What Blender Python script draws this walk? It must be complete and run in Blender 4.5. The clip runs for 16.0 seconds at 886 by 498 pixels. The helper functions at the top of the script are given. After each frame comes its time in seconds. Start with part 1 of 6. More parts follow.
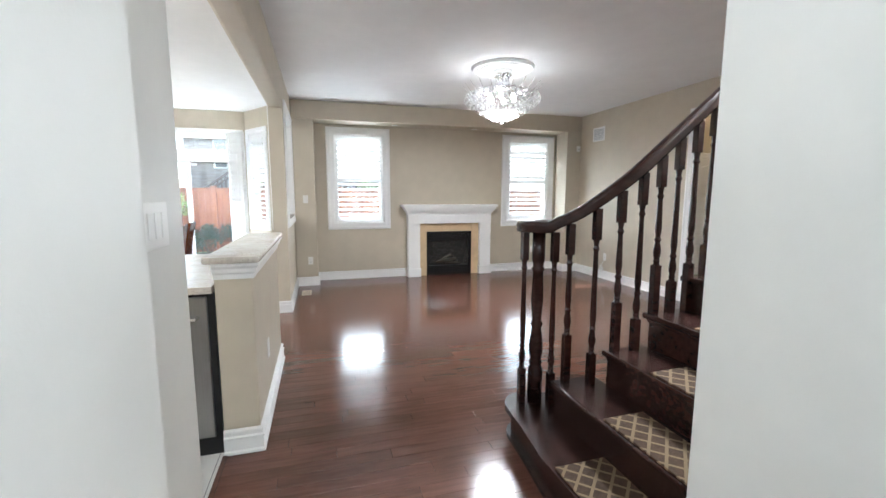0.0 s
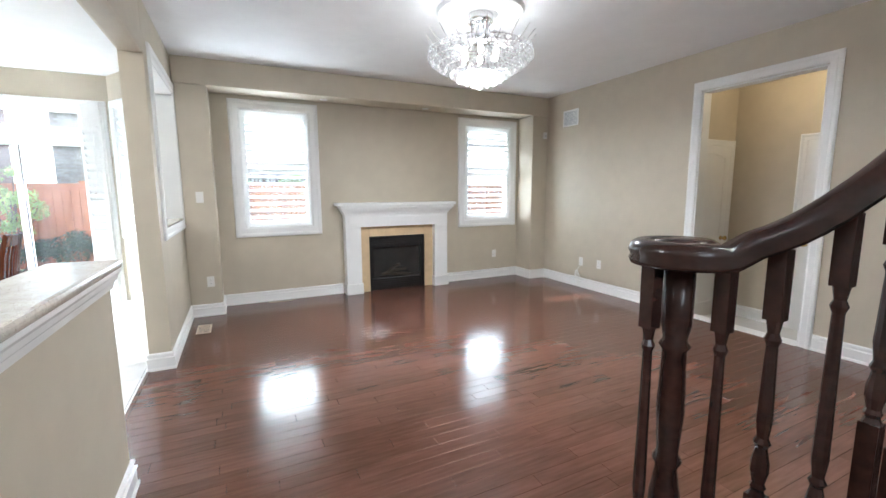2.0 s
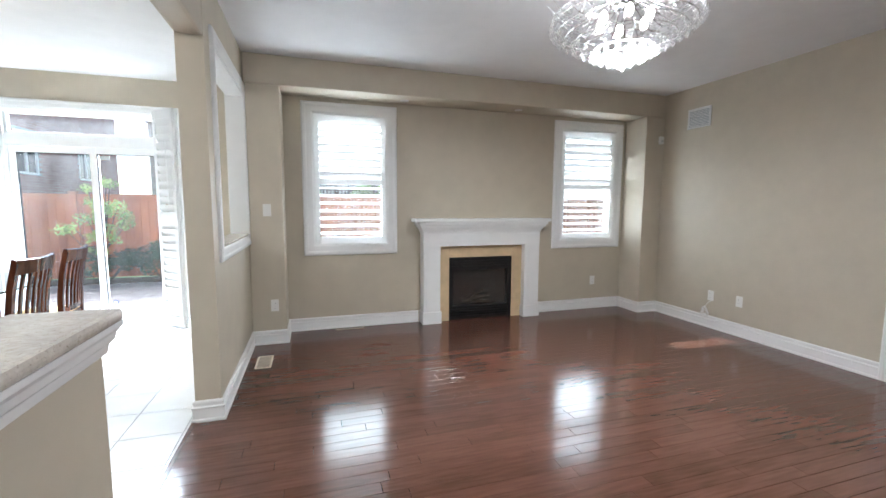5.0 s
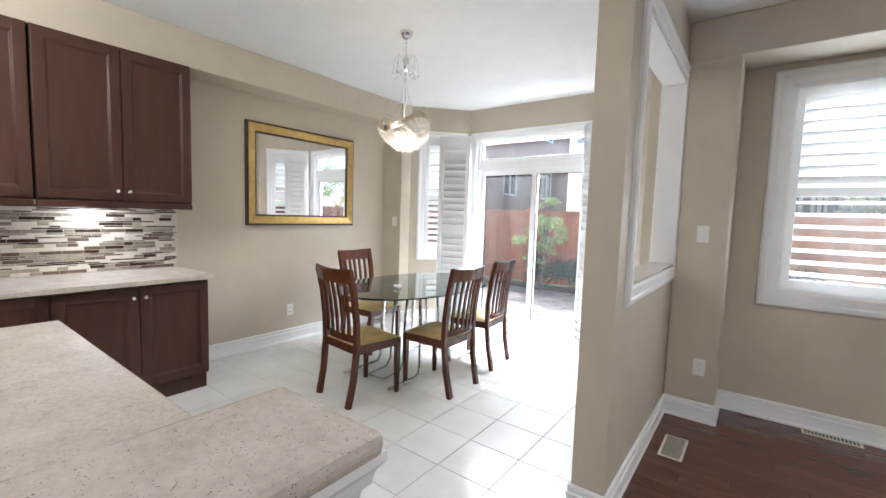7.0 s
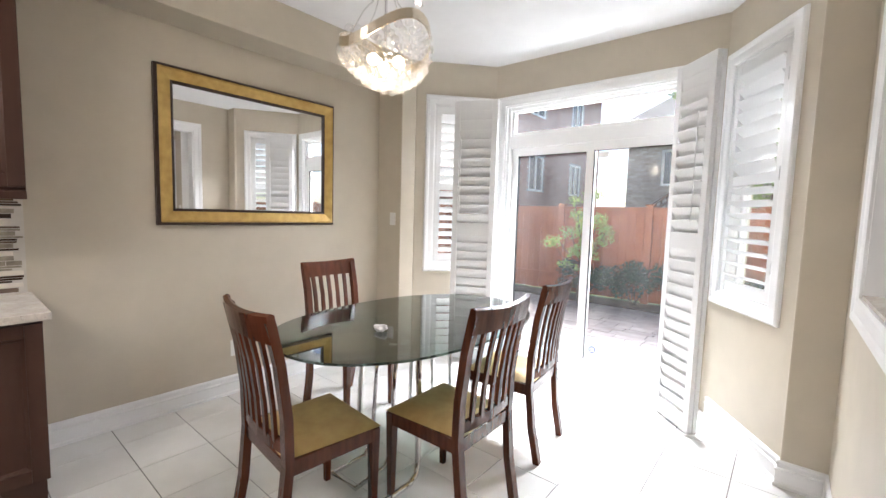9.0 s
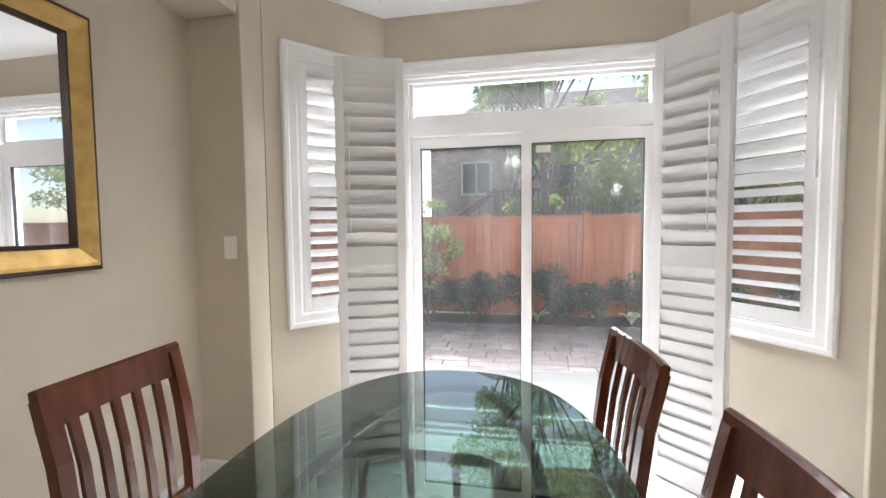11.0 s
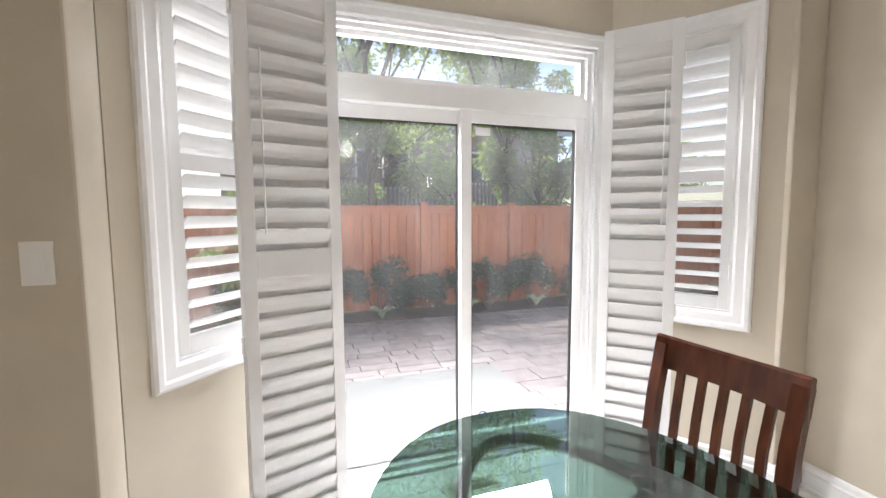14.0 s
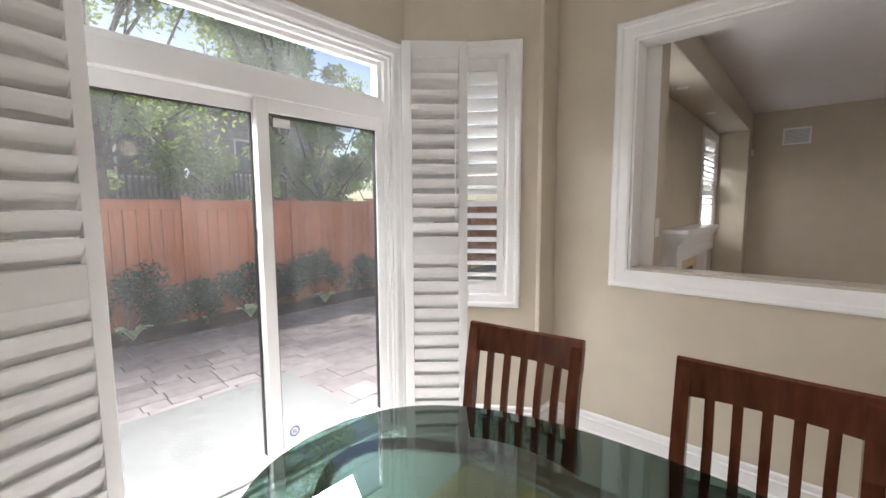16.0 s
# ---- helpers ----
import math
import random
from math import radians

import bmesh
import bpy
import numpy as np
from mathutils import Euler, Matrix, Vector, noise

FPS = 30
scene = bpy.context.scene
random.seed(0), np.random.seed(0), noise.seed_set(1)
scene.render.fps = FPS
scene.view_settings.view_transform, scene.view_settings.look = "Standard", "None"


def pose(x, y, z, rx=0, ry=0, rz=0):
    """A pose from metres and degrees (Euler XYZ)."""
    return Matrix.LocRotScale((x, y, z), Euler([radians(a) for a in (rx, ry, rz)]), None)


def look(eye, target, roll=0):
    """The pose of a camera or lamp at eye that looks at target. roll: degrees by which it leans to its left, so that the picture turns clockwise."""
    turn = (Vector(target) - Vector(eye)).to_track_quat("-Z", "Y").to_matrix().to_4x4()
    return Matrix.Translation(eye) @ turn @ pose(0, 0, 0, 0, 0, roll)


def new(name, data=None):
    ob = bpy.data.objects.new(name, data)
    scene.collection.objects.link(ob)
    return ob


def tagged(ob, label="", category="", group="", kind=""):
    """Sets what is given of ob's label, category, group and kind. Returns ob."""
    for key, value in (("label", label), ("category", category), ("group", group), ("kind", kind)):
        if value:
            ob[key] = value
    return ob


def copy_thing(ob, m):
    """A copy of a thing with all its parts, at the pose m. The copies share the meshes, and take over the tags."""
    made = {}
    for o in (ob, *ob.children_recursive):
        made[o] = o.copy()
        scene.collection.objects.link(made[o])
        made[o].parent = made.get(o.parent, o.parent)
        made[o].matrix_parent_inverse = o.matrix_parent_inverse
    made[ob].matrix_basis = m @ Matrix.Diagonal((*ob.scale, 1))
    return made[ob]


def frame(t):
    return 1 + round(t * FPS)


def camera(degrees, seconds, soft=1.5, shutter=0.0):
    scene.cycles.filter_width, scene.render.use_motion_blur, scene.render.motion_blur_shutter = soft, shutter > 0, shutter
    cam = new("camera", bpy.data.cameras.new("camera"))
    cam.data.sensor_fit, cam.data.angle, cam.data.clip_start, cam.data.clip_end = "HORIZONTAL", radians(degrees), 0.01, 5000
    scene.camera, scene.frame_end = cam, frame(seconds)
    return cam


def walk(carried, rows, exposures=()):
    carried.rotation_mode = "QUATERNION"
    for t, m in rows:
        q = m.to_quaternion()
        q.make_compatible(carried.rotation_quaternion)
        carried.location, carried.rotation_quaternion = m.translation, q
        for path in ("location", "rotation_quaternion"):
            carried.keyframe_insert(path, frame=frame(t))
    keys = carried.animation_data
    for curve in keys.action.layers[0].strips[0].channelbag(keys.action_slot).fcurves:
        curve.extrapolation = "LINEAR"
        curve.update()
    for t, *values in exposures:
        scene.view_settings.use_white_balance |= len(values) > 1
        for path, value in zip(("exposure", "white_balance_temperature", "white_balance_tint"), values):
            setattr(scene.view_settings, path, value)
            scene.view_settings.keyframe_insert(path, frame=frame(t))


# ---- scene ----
cam = camera(93.4, 16.0)
PATH = [
    (0, (0.358, -6.572, 1.365), (0.92, -4.669, 1.111), 0.1),
    (0.5, (0.443, -6.144, 1.371), (1.018, -4.247, 1.103), 0.5),
    (1, (0.556, -5.783, 1.352), (1.158, -3.896, 1.075), 0.5),
    (1.5, (0.579, -5.462, 1.342), (1.292, -3.613, 1.071), 0.2),
    (2, (0.537, -5.186, 1.35), (1.404, -3.404, 1.079), -0.3),
    (2.5, (0.515, -4.927, 1.346), (1.611, -3.274, 1.089), -0.8),
    (3, (0.421, -4.734, 1.345), (1.743, -3.255, 1.09), -1.2),
    (5.5, (0.621, -4.117, 1.362), (0.689, -2.128, 1.16), 0.7),
    (6, (0.643, -3.862, 1.373), (0.091, -1.948, 1.188), 1.0),
    (6.5, (0.6, -3.64, 1.382), (-0.357, -1.892, 1.208), 1.5),
    (7, (0.47, -3.354, 1.38), (-0.729, -1.761, 1.219), 1.8),
    (7.5, (0.335, -3.011, 1.342), (-0.997, -1.531, 1.161), 1.9),
    (8, (0.19, -2.702, 1.335), (-1.2, -1.275, 1.157), 1.9),
    (10.5, (-1.462, -1.55, 1.382), (-2.125, 0.332, 1.258), 0.1),
    (11, (-1.731, -1.419, 1.384), (-2.104, 0.543, 1.277), -0.6),
    (11.5, (-1.984, -1.41, 1.408), (-2.099, 0.584, 1.297), -0.6),
    (12, (-2.126, -1.486, 1.409), (-2.035, 0.506, 1.268), -0.7),
    (12.5, (-2.241, -1.5, 1.426), (-2.001, 0.478, 1.26), -0.4),
    (13, (-2.389, -1.35, 1.403), (-2.04, 0.611, 1.229), -0.2),
    (13.5, (-2.5, -1.139, 1.409), (-2.033, 0.799, 1.242), -0.2),
    (14, (-2.549, -0.863, 1.41), (-1.927, 1.03, 1.245), -0.3),
    (14.5, (-2.595, -0.658, 1.421), (-1.807, 1.173, 1.257), -0.5),
    (15, (-2.676, -0.56, 1.426), (-1.693, 1.173, 1.257), -0.5),
    (15.5, (-2.725, -0.6, 1.431), (-1.514, 0.98, 1.248), -0.5),
    (16, (-2.677, -0.735, 1.443), (-1.189, 0.586, 1.242), -0.3),
]
walk(cam, [(t, look(eye, at, roll)) for t, eye, at, roll in PATH], exposures=[(0.0, 1.4, 5800, 8), (3.0, 1.55, 5700, 7), (5.5, 0.95, 5800, 9), (6.5, 0.78, 5900, 11), (8.0, 0.82, 6150, 14), (11.0, 0.34, 6450, 16), (12.5, 0.42, 6500, 16), (13.5, 0.44, 6500, 16), (15.0, 0.1, 6550, 16), (16.0, 0.07, 6600, 16)])

# ---------- light ----------
SUN_DIR = Vector((0.18, -1.0, -1.22)).normalized()
world = bpy.data.worlds.new("world")
scene.world = world
world.use_nodes = True
wn = world.node_tree
sky = wn.nodes.new("ShaderNodeTexSky")
sky.sky_type, sky.sun_disc = "NISHITA", False
sky.sun_elevation = radians(50.0)
sky.sun_rotation = math.atan2(-SUN_DIR.x, -SUN_DIR.y)
wn.nodes["Background"].inputs["Strength"].default_value = 0.15
wn.links.new(sky.outputs[0], wn.nodes["Background"].inputs["Color"])
sun = new("sun", bpy.data.lights.new("sun", "SUN"))
sun.data.energy, sun.data.angle, sun.data.color = 5.0, radians(0.5), (1.0, 0.95, 0.86)
sun.matrix_world = look((0, 0, 12), Vector((0, 0, 12)) + SUN_DIR)


def area_light(name, m, w, h, power, color=(0.93, 0.97, 1.0)):
    """An area lamp for sky light, a fitting's glow or added fill; m looks into the room along its -z."""
    ob = new(name, bpy.data.lights.new(name, "AREA"))
    ob.data.shape, ob.data.size, ob.data.size_y = "RECTANGLE", w, h
    ob.data.energy, ob.data.color = power, color
    ob.matrix_world = m
    return ob


# the door's stand-in for the sky hangs unseen outside, above the door
area_light("sky_light_door", look((-1.72, 2.15, 3.35), (-1.72, -1.15, 0.85)), 2.8, 1.5, 1060)
area_light("sky_light_window_1", look((1.0, 0.62, 1.66), (1.0, -2, 1.2)), 0.8, 1.34, 24)
area_light("sky_light_window_2", look((4.04, 0.62, 1.66), (4.04, -2, 1.2)), 0.8, 1.34, 24)


def point_light(name, at, power, color, size=0.06):
    ob = new(name, bpy.data.lights.new(name, "POINT"))
    ob.location, ob.data.energy, ob.data.color, ob.data.shadow_soft_size = at, power, color, size
    return ob


point_light("chandelier_bulb", (2.318, -2.21, 2.3), 5.0, (1.0, 0.97, 0.93), 0.07)
area_light("chandelier_glow", look((2.318, -2.21, 2.27), (2.318, -2.21, 0)), 0.36, 0.36, 26, (1.0, 0.97, 0.93)).data.shape = "DISK"
point_light("pendant_bulb", (-1.74, -0.955, 1.95), 4, (1.0, 0.85, 0.64), 0.06)
# added fill to brighten the kitchen and dining walls
point_light("kitchen_dome_lamp", (-1.9, -3.6, 2.5), 42, (1.0, 0.95, 0.88), 0.15)
# added fill under the stairwell ceiling, brightening the stairs; no window is built there
area_light("sky_light_stairwell", look((3.5, -5.45, 5.1), (3.5, -5.3, 0)), 1.6, 0.8, 200)
# added fill with no fitting, for the entry end of the hall
point_light("hall_lamp", (0.68, -7.6, 2.3), 34, (0.95, 0.98, 1.0), 0.15)
point_light("mud_room_lamp", (5.45, -2.9, 2.45), 2.8, (1.0, 0.76, 0.46), 0.1)


# ---------- materials ----------
def mat(name, color, rough=0.5, metal=0.0, var=0.08, scale=6.0, bump=0.0, bump_scale=60.0, grain=None, spec=None, coat=0.0, random_piece=0.0, color2=None, emit=None, trans=0.0, ior=1.45):
    """A surface with large and fine variation of tone, grain stretched along an axis, relief, and a tone per piece."""
    m = bpy.data.materials.new(name)
    m.use_nodes = True
    nt = m.node_tree
    b = nt.nodes["Principled BSDF"]
    b.inputs["Roughness"].default_value, b.inputs["Metallic"].default_value = rough, metal
    b.inputs["IOR"].default_value = ior
    if spec is not None:
        b.inputs["Specular IOR Level"].default_value = spec
    if coat:
        b.inputs["Coat Weight"].default_value, b.inputs["Coat Roughness"].default_value = coat, 0.08
    if trans:
        b.inputs["Transmission Weight"].default_value = trans
    if emit:
        b.inputs["Emission Color"].default_value, b.inputs["Emission Strength"].default_value = (*emit[0], 1), emit[1]
    mp = nt.nodes.new("ShaderNodeMapping")
    if grain:
        mp.inputs["Scale"].default_value = grain
    geo = nt.nodes.new("ShaderNodeNewGeometry")
    nt.links.new(geo.outputs["Position"], mp.inputs["Vector"])
    n1 = nt.nodes.new("ShaderNodeTexNoise")
    n1.inputs["Scale"].default_value, n1.inputs["Detail"].default_value = scale, 6
    nt.links.new(mp.outputs[0], n1.inputs["Vector"])
    n2 = nt.nodes.new("ShaderNodeTexNoise")
    n2.inputs["Scale"].default_value, n2.inputs["Detail"].default_value = scale * 0.13, 3
    nt.links.new(geo.outputs["Position"], n2.inputs["Vector"])
    add = nt.nodes.new("ShaderNodeMath")
    add.operation = "ADD"
    nt.links.new(n1.outputs[0], add.inputs[0])
    nt.links.new(n2.outputs[0], add.inputs[1])
    last = add
    if random_piece:
        info = nt.nodes.new("ShaderNodeObjectInfo")
        isl = nt.nodes.new("ShaderNodeNewGeometry")
        s1 = nt.nodes.new("ShaderNodeMath")
        s1.operation = "ADD"
        nt.links.new(info.outputs["Random"], s1.inputs[0])
        nt.links.new(isl.outputs["Random Per Island"], s1.inputs[1])
        fr = nt.nodes.new("ShaderNodeMath")
        fr.operation = "FRACT"
        nt.links.new(s1.outputs[0], fr.inputs[0])
        k = nt.nodes.new("ShaderNodeMath")
        k.operation = "MULTIPLY_ADD"
        k.inputs[1].default_value, k.inputs[2].default_value = random_piece, -random_piece / 2
        nt.links.new(fr.outputs[0], k.inputs[0])
        a2 = nt.nodes.new("ShaderNodeMath")
        a2.operation = "ADD"
        nt.links.new(add.outputs[0], a2.inputs[0])
        nt.links.new(k.outputs[0], a2.inputs[1])
        last = a2
    ramp = nt.nodes.new("ShaderNodeValToRGB")
    c2 = color2 or tuple(min(1, c * (1 + var * 2)) for c in color)
    c1 = color if color2 else tuple(c * (1 - var * 2) for c in color)
    ramp.color_ramp.elements[0].position, ramp.color_ramp.elements[0].color = 0.62, (*c1, 1)
    ramp.color_ramp.elements[1].position, ramp.color_ramp.elements[1].color = 1.38, (*c2, 1)
    half = nt.nodes.new("ShaderNodeMath")
    half.operation = "MULTIPLY_ADD"
    half.inputs[1].default_value, half.inputs[2].default_value = 1.3, -0.8
    nt.links.new(last.outputs[0], half.inputs[0])
    ramp.color_ramp.elements[0].position, ramp.color_ramp.elements[1].position = 0.1, 0.9
    nt.links.new(half.outputs[0], ramp.inputs[0])
    nt.links.new(ramp.outputs[0], b.inputs["Base Color"])
    if bump:
        n3 = nt.nodes.new("ShaderNodeTexNoise")
        n3.inputs["Scale"].default_value, n3.inputs["Detail"].default_value = bump_scale, 4
        nt.links.new(mp.outputs[0], n3.inputs["Vector"])
        bp = nt.nodes.new("ShaderNodeBump")
        bp.inputs["Strength"].default_value, bp.inputs["Distance"].default_value = bump, 0.01
        nt.links.new(n3.outputs[0], bp.inputs["Height"])
        nt.links.new(bp.outputs[0], b.inputs["Normal"])
    return m


M_WALL = mat("wall_paint", (0.545, 0.485, 0.385), 0.5, var=0.025, bump=0.04, bump_scale=160)
M_HALLW = mat("hall_paint", (0.665, 0.655, 0.62), 0.45, var=0.02, bump=0.04, bump_scale=160)
M_CEIL = mat("ceiling_paint", (0.82, 0.82, 0.82), 0.75, var=0.015, bump=0.05, bump_scale=220)
M_TRIM = mat("white_trim_paint", (0.83, 0.83, 0.82), 0.35, var=0.015)
M_SHUT = mat("white_shutter_paint", (0.86, 0.86, 0.85), 0.4, var=0.01)
M_VINYL = mat("white_vinyl", (0.85, 0.85, 0.84), 0.3, var=0.01)
M_WOODF = mat("hardwood_floor", (0.082, 0.034, 0.022), 0.15, var=0.3, scale=9, grain=(0.5, 5, 5), bump=0.012, bump_scale=3, spec=0.7, random_piece=0.3, color2=(0.145, 0.064, 0.044))
M_TILE = mat("marbled_tile", (0.70, 0.69, 0.66), 0.22, var=0.03, scale=5, random_piece=0.25, color2=(0.82, 0.81, 0.79), bump=0.02, bump_scale=12)
M_GROUT = mat("grey_grout", (0.13, 0.125, 0.115), 0.9, var=0.1, scale=30)
M_CAB = mat("espresso_cabinet", (0.052, 0.022, 0.014), 0.36, var=0.15, scale=4, grain=(5, 5, 0.6), color2=(0.072, 0.033, 0.022), spec=0.35)
M_STONE = mat("speckled_quartz", (0.50, 0.45, 0.39), 0.22, var=0.1, scale=70, color2=(0.66, 0.61, 0.54))
M_MAHOG = mat("mahogany", (0.05, 0.013, 0.0065), 0.2, var=0.2, scale=7, grain=(5, 5, 0.7), color2=(0.14, 0.042, 0.02))
M_STAIR = mat("dark_stained_stair_wood", (0.018, 0.008, 0.0065), 0.25, var=0.2, scale=6, grain=(1, 6, 6), color2=(0.042, 0.018, 0.014))
M_SEAT = mat("tan_seat_cloth", (0.42, 0.27, 0.09), 0.6, var=0.1, scale=14, color2=(0.6, 0.42, 0.17), bump=0.1, bump_scale=300)
M_CHROME = mat("chrome", (0.75, 0.75, 0.76), 0.08, 1.0, var=0.02)
M_NICKEL = mat("brushed_nickel", (0.7, 0.69, 0.66), 0.25, 1.0, var=0.03)
M_STEEL = mat("stainless_steel", (0.30, 0.30, 0.30), 0.32, 1.0, var=0.04, grain=(40, 40, 0.6))
M_BLACK = mat("black_metal", (0.012, 0.012, 0.012), 0.35, var=0.1)
M_GOLD = mat("antique_gold", (0.40, 0.25, 0.07), 0.4, 0.5, var=0.25, scale=18, color2=(0.62, 0.42, 0.14), bump=0.08, bump_scale=60)
M_DKEDGE = mat("dark_frame_edge", (0.035, 0.016, 0.010), 0.35, var=0.15)
M_BEIGE = mat("beige_stone", (0.62, 0.47, 0.29), 0.4, var=0.06, scale=12)
M_PLAST = mat("white_plastic", (0.8, 0.79, 0.76), 0.35, var=0.01)
M_FENCE = mat("cedar_fence", (0.28, 0.078, 0.024), 0.65, var=0.2, scale=6, grain=(8, 8, 0.7), color2=(0.44, 0.145, 0.055), random_piece=0.35, bump=0.1, bump_scale=25)
M_PAVER = mat("patio_paver", (0.16, 0.132, 0.13), 0.85, var=0.2, scale=9, color2=(0.27, 0.235, 0.23), random_piece=0.4, bump=0.2, bump_scale=60)
M_CONC = mat("pale_concrete", (0.16, 0.157, 0.15), 0.85, var=0.08, scale=12, bump=0.1)
M_SOIL = mat("garden_soil", (0.05, 0.035, 0.025), 0.95, var=0.3, scale=20, bump=0.4, bump_scale=40)
M_GRASS = mat("lawn", (0.05, 0.085, 0.025), 0.9, var=0.3, scale=20, bump=0.4, bump_scale=80)
M_LEAF = mat("green_leaf", (0.045, 0.085, 0.022), 0.5, var=0.3, scale=4, random_piece=0.8, color2=(0.14, 0.21, 0.055))
M_LEAFD = mat("dark_yew_leaf", (0.016, 0.036, 0.014), 0.6, var=0.3, scale=6, random_piece=0.8, color2=(0.045, 0.08, 0.03))
M_BARK = mat("bark", (0.09, 0.065, 0.045), 0.9, var=0.3, scale=12, bump=0.5, bump_scale=30)
M_BRICK = mat("red_brown_brick", (0.30, 0.125, 0.095), 0.85, var=0.2, scale=10, random_piece=0.5, color2=(0.43, 0.21, 0.165))
M_GBRICK = mat("grey_brown_brick", (0.33, 0.27, 0.23), 0.85, var=0.2, scale=10, random_piece=0.5, color2=(0.5, 0.43, 0.38))
M_MORTAR = mat("mortar", (0.38, 0.35, 0.32), 0.95, var=0.1, scale=20)
M_DECK = mat("brown_deck_wood", (0.075, 0.035, 0.022), 0.7, var=0.2, scale=8, color2=(0.13, 0.065, 0.04))
M_ROOF = mat("roof_shingle", (0.10, 0.09, 0.085), 0.9, var=0.25, scale=12)
M_PAPER = mat("white_paper", (0.8, 0.79, 0.77), 0.8, var=0.02)


def specks(m, scale, size, tone):
    """Small dark flecks set in stone."""
    nt = m.node_tree
    b = nt.nodes["Principled BSDF"]
    old = b.inputs["Base Color"].links[0].from_socket
    geo = nt.nodes.new("ShaderNodeNewGeometry")
    vo = nt.nodes.new("ShaderNodeTexVoronoi")
    vo.inputs["Scale"].default_value = scale
    nt.links.new(geo.outputs["Position"], vo.inputs["Vector"])
    nz = nt.nodes.new("ShaderNodeTexNoise")
    nz.inputs["Scale"].default_value = scale * 0.35
    nt.links.new(geo.outputs["Position"], nz.inputs["Vector"])
    thr = nt.nodes.new("ShaderNodeMath")
    thr.operation, thr.inputs[1].default_value, thr.inputs[2].default_value = "MULTIPLY_ADD", size * 3.2, -size * 1.2
    nt.links.new(nz.outputs[0], thr.inputs[0])
    lt = nt.nodes.new("ShaderNodeMath")
    lt.operation = "LESS_THAN"
    nt.links.new(vo.outputs["Distance"], lt.inputs[0])
    nt.links.new(thr.outputs[0], lt.inputs[1])
    mix = nt.nodes.new("ShaderNodeMix")
    mix.data_type = "RGBA"
    nt.links.new(lt.outputs[0], mix.inputs["Factor"])
    nt.links.new(old, mix.inputs[6])
    mix.inputs[7].default_value = (*tone, 1)
    nt.links.new(mix.outputs[2], b.inputs["Base Color"])


specks(M_STONE, 230, 0.34, (0.27, 0.22, 0.17))


def glass_mat(name, tint, rough=0.0, gloss=0.045):
    """Window glass: mostly clear, with a mirror-like gloss that grows at grazing angles."""
    m = bpy.data.materials.new(name)
    m.use_nodes = True
    nt = m.node_tree
    out = nt.nodes["Material Output"]
    tr = nt.nodes.new("ShaderNodeBsdfTransparent")
    tr.inputs[0].default_value = (*tint, 1)
    gl = nt.nodes.new("ShaderNodeBsdfGlossy")
    gl.inputs["Roughness"].default_value = rough
    gl.inputs["Color"].default_value = (0.95, 0.95, 0.95, 1)
    lw = nt.nodes.new("ShaderNodeLayerWeight")
    lw.inputs["Blend"].default_value = 0.5
    p5 = nt.nodes.new("ShaderNodeMath")
    p5.operation, p5.inputs[1].default_value = "POWER", 4.0
    nt.links.new(lw.outputs["Facing"], p5.inputs[0])
    fr = nt.nodes.new("ShaderNodeMath")
    fr.operation, fr.inputs[1].default_value, fr.inputs[2].default_value = "MULTIPLY_ADD", 0.92, gloss
    nt.links.new(p5.outputs[0], fr.inputs[0])
    mx = nt.nodes.new("ShaderNodeMixShader")
    nt.links.new(fr.outputs[0], mx.inputs[0])
    nt.links.new(tr.outputs[0], mx.inputs[1])
    nt.links.new(gl.outputs[0], mx.inputs[2])
    nt.links.new(mx.outputs[0], out.inputs[0])
    return m


M_GLASS = glass_mat("window_glass", (0.93, 0.95, 0.94))
M_TGLASS = glass_mat("smoked_table_glass", (0.25, 0.335, 0.305), gloss=0.11)


def through_light(m, amount, tone=None):
    """Lets a share of the light pass through a thin leaf, slat or drop."""
    nt = m.node_tree
    b, out = nt.nodes["Principled BSDF"], nt.nodes["Material Output"]
    tl = nt.nodes.new("ShaderNodeBsdfTranslucent")
    if tone:
        tl.inputs[0].default_value = (*tone, 1)
    else:
        nt.links.new(b.inputs["Base Color"].links[0].from_socket, tl.inputs[0])
    mx = nt.nodes.new("ShaderNodeMixShader")
    mx.inputs[0].default_value = amount
    nt.links.new(b.outputs[0], mx.inputs[1])
    nt.links.new(tl.outputs[0], mx.inputs[2])
    nt.links.new(mx.outputs[0], out.inputs[0])


# solid shutters get translucency to imitate the white glow of backlit louvres
through_light(M_SHUT, 0.2)
through_light(M_LEAF, 0.55, (0.46, 0.60, 0.18))
through_light(M_LEAFD, 0.2)


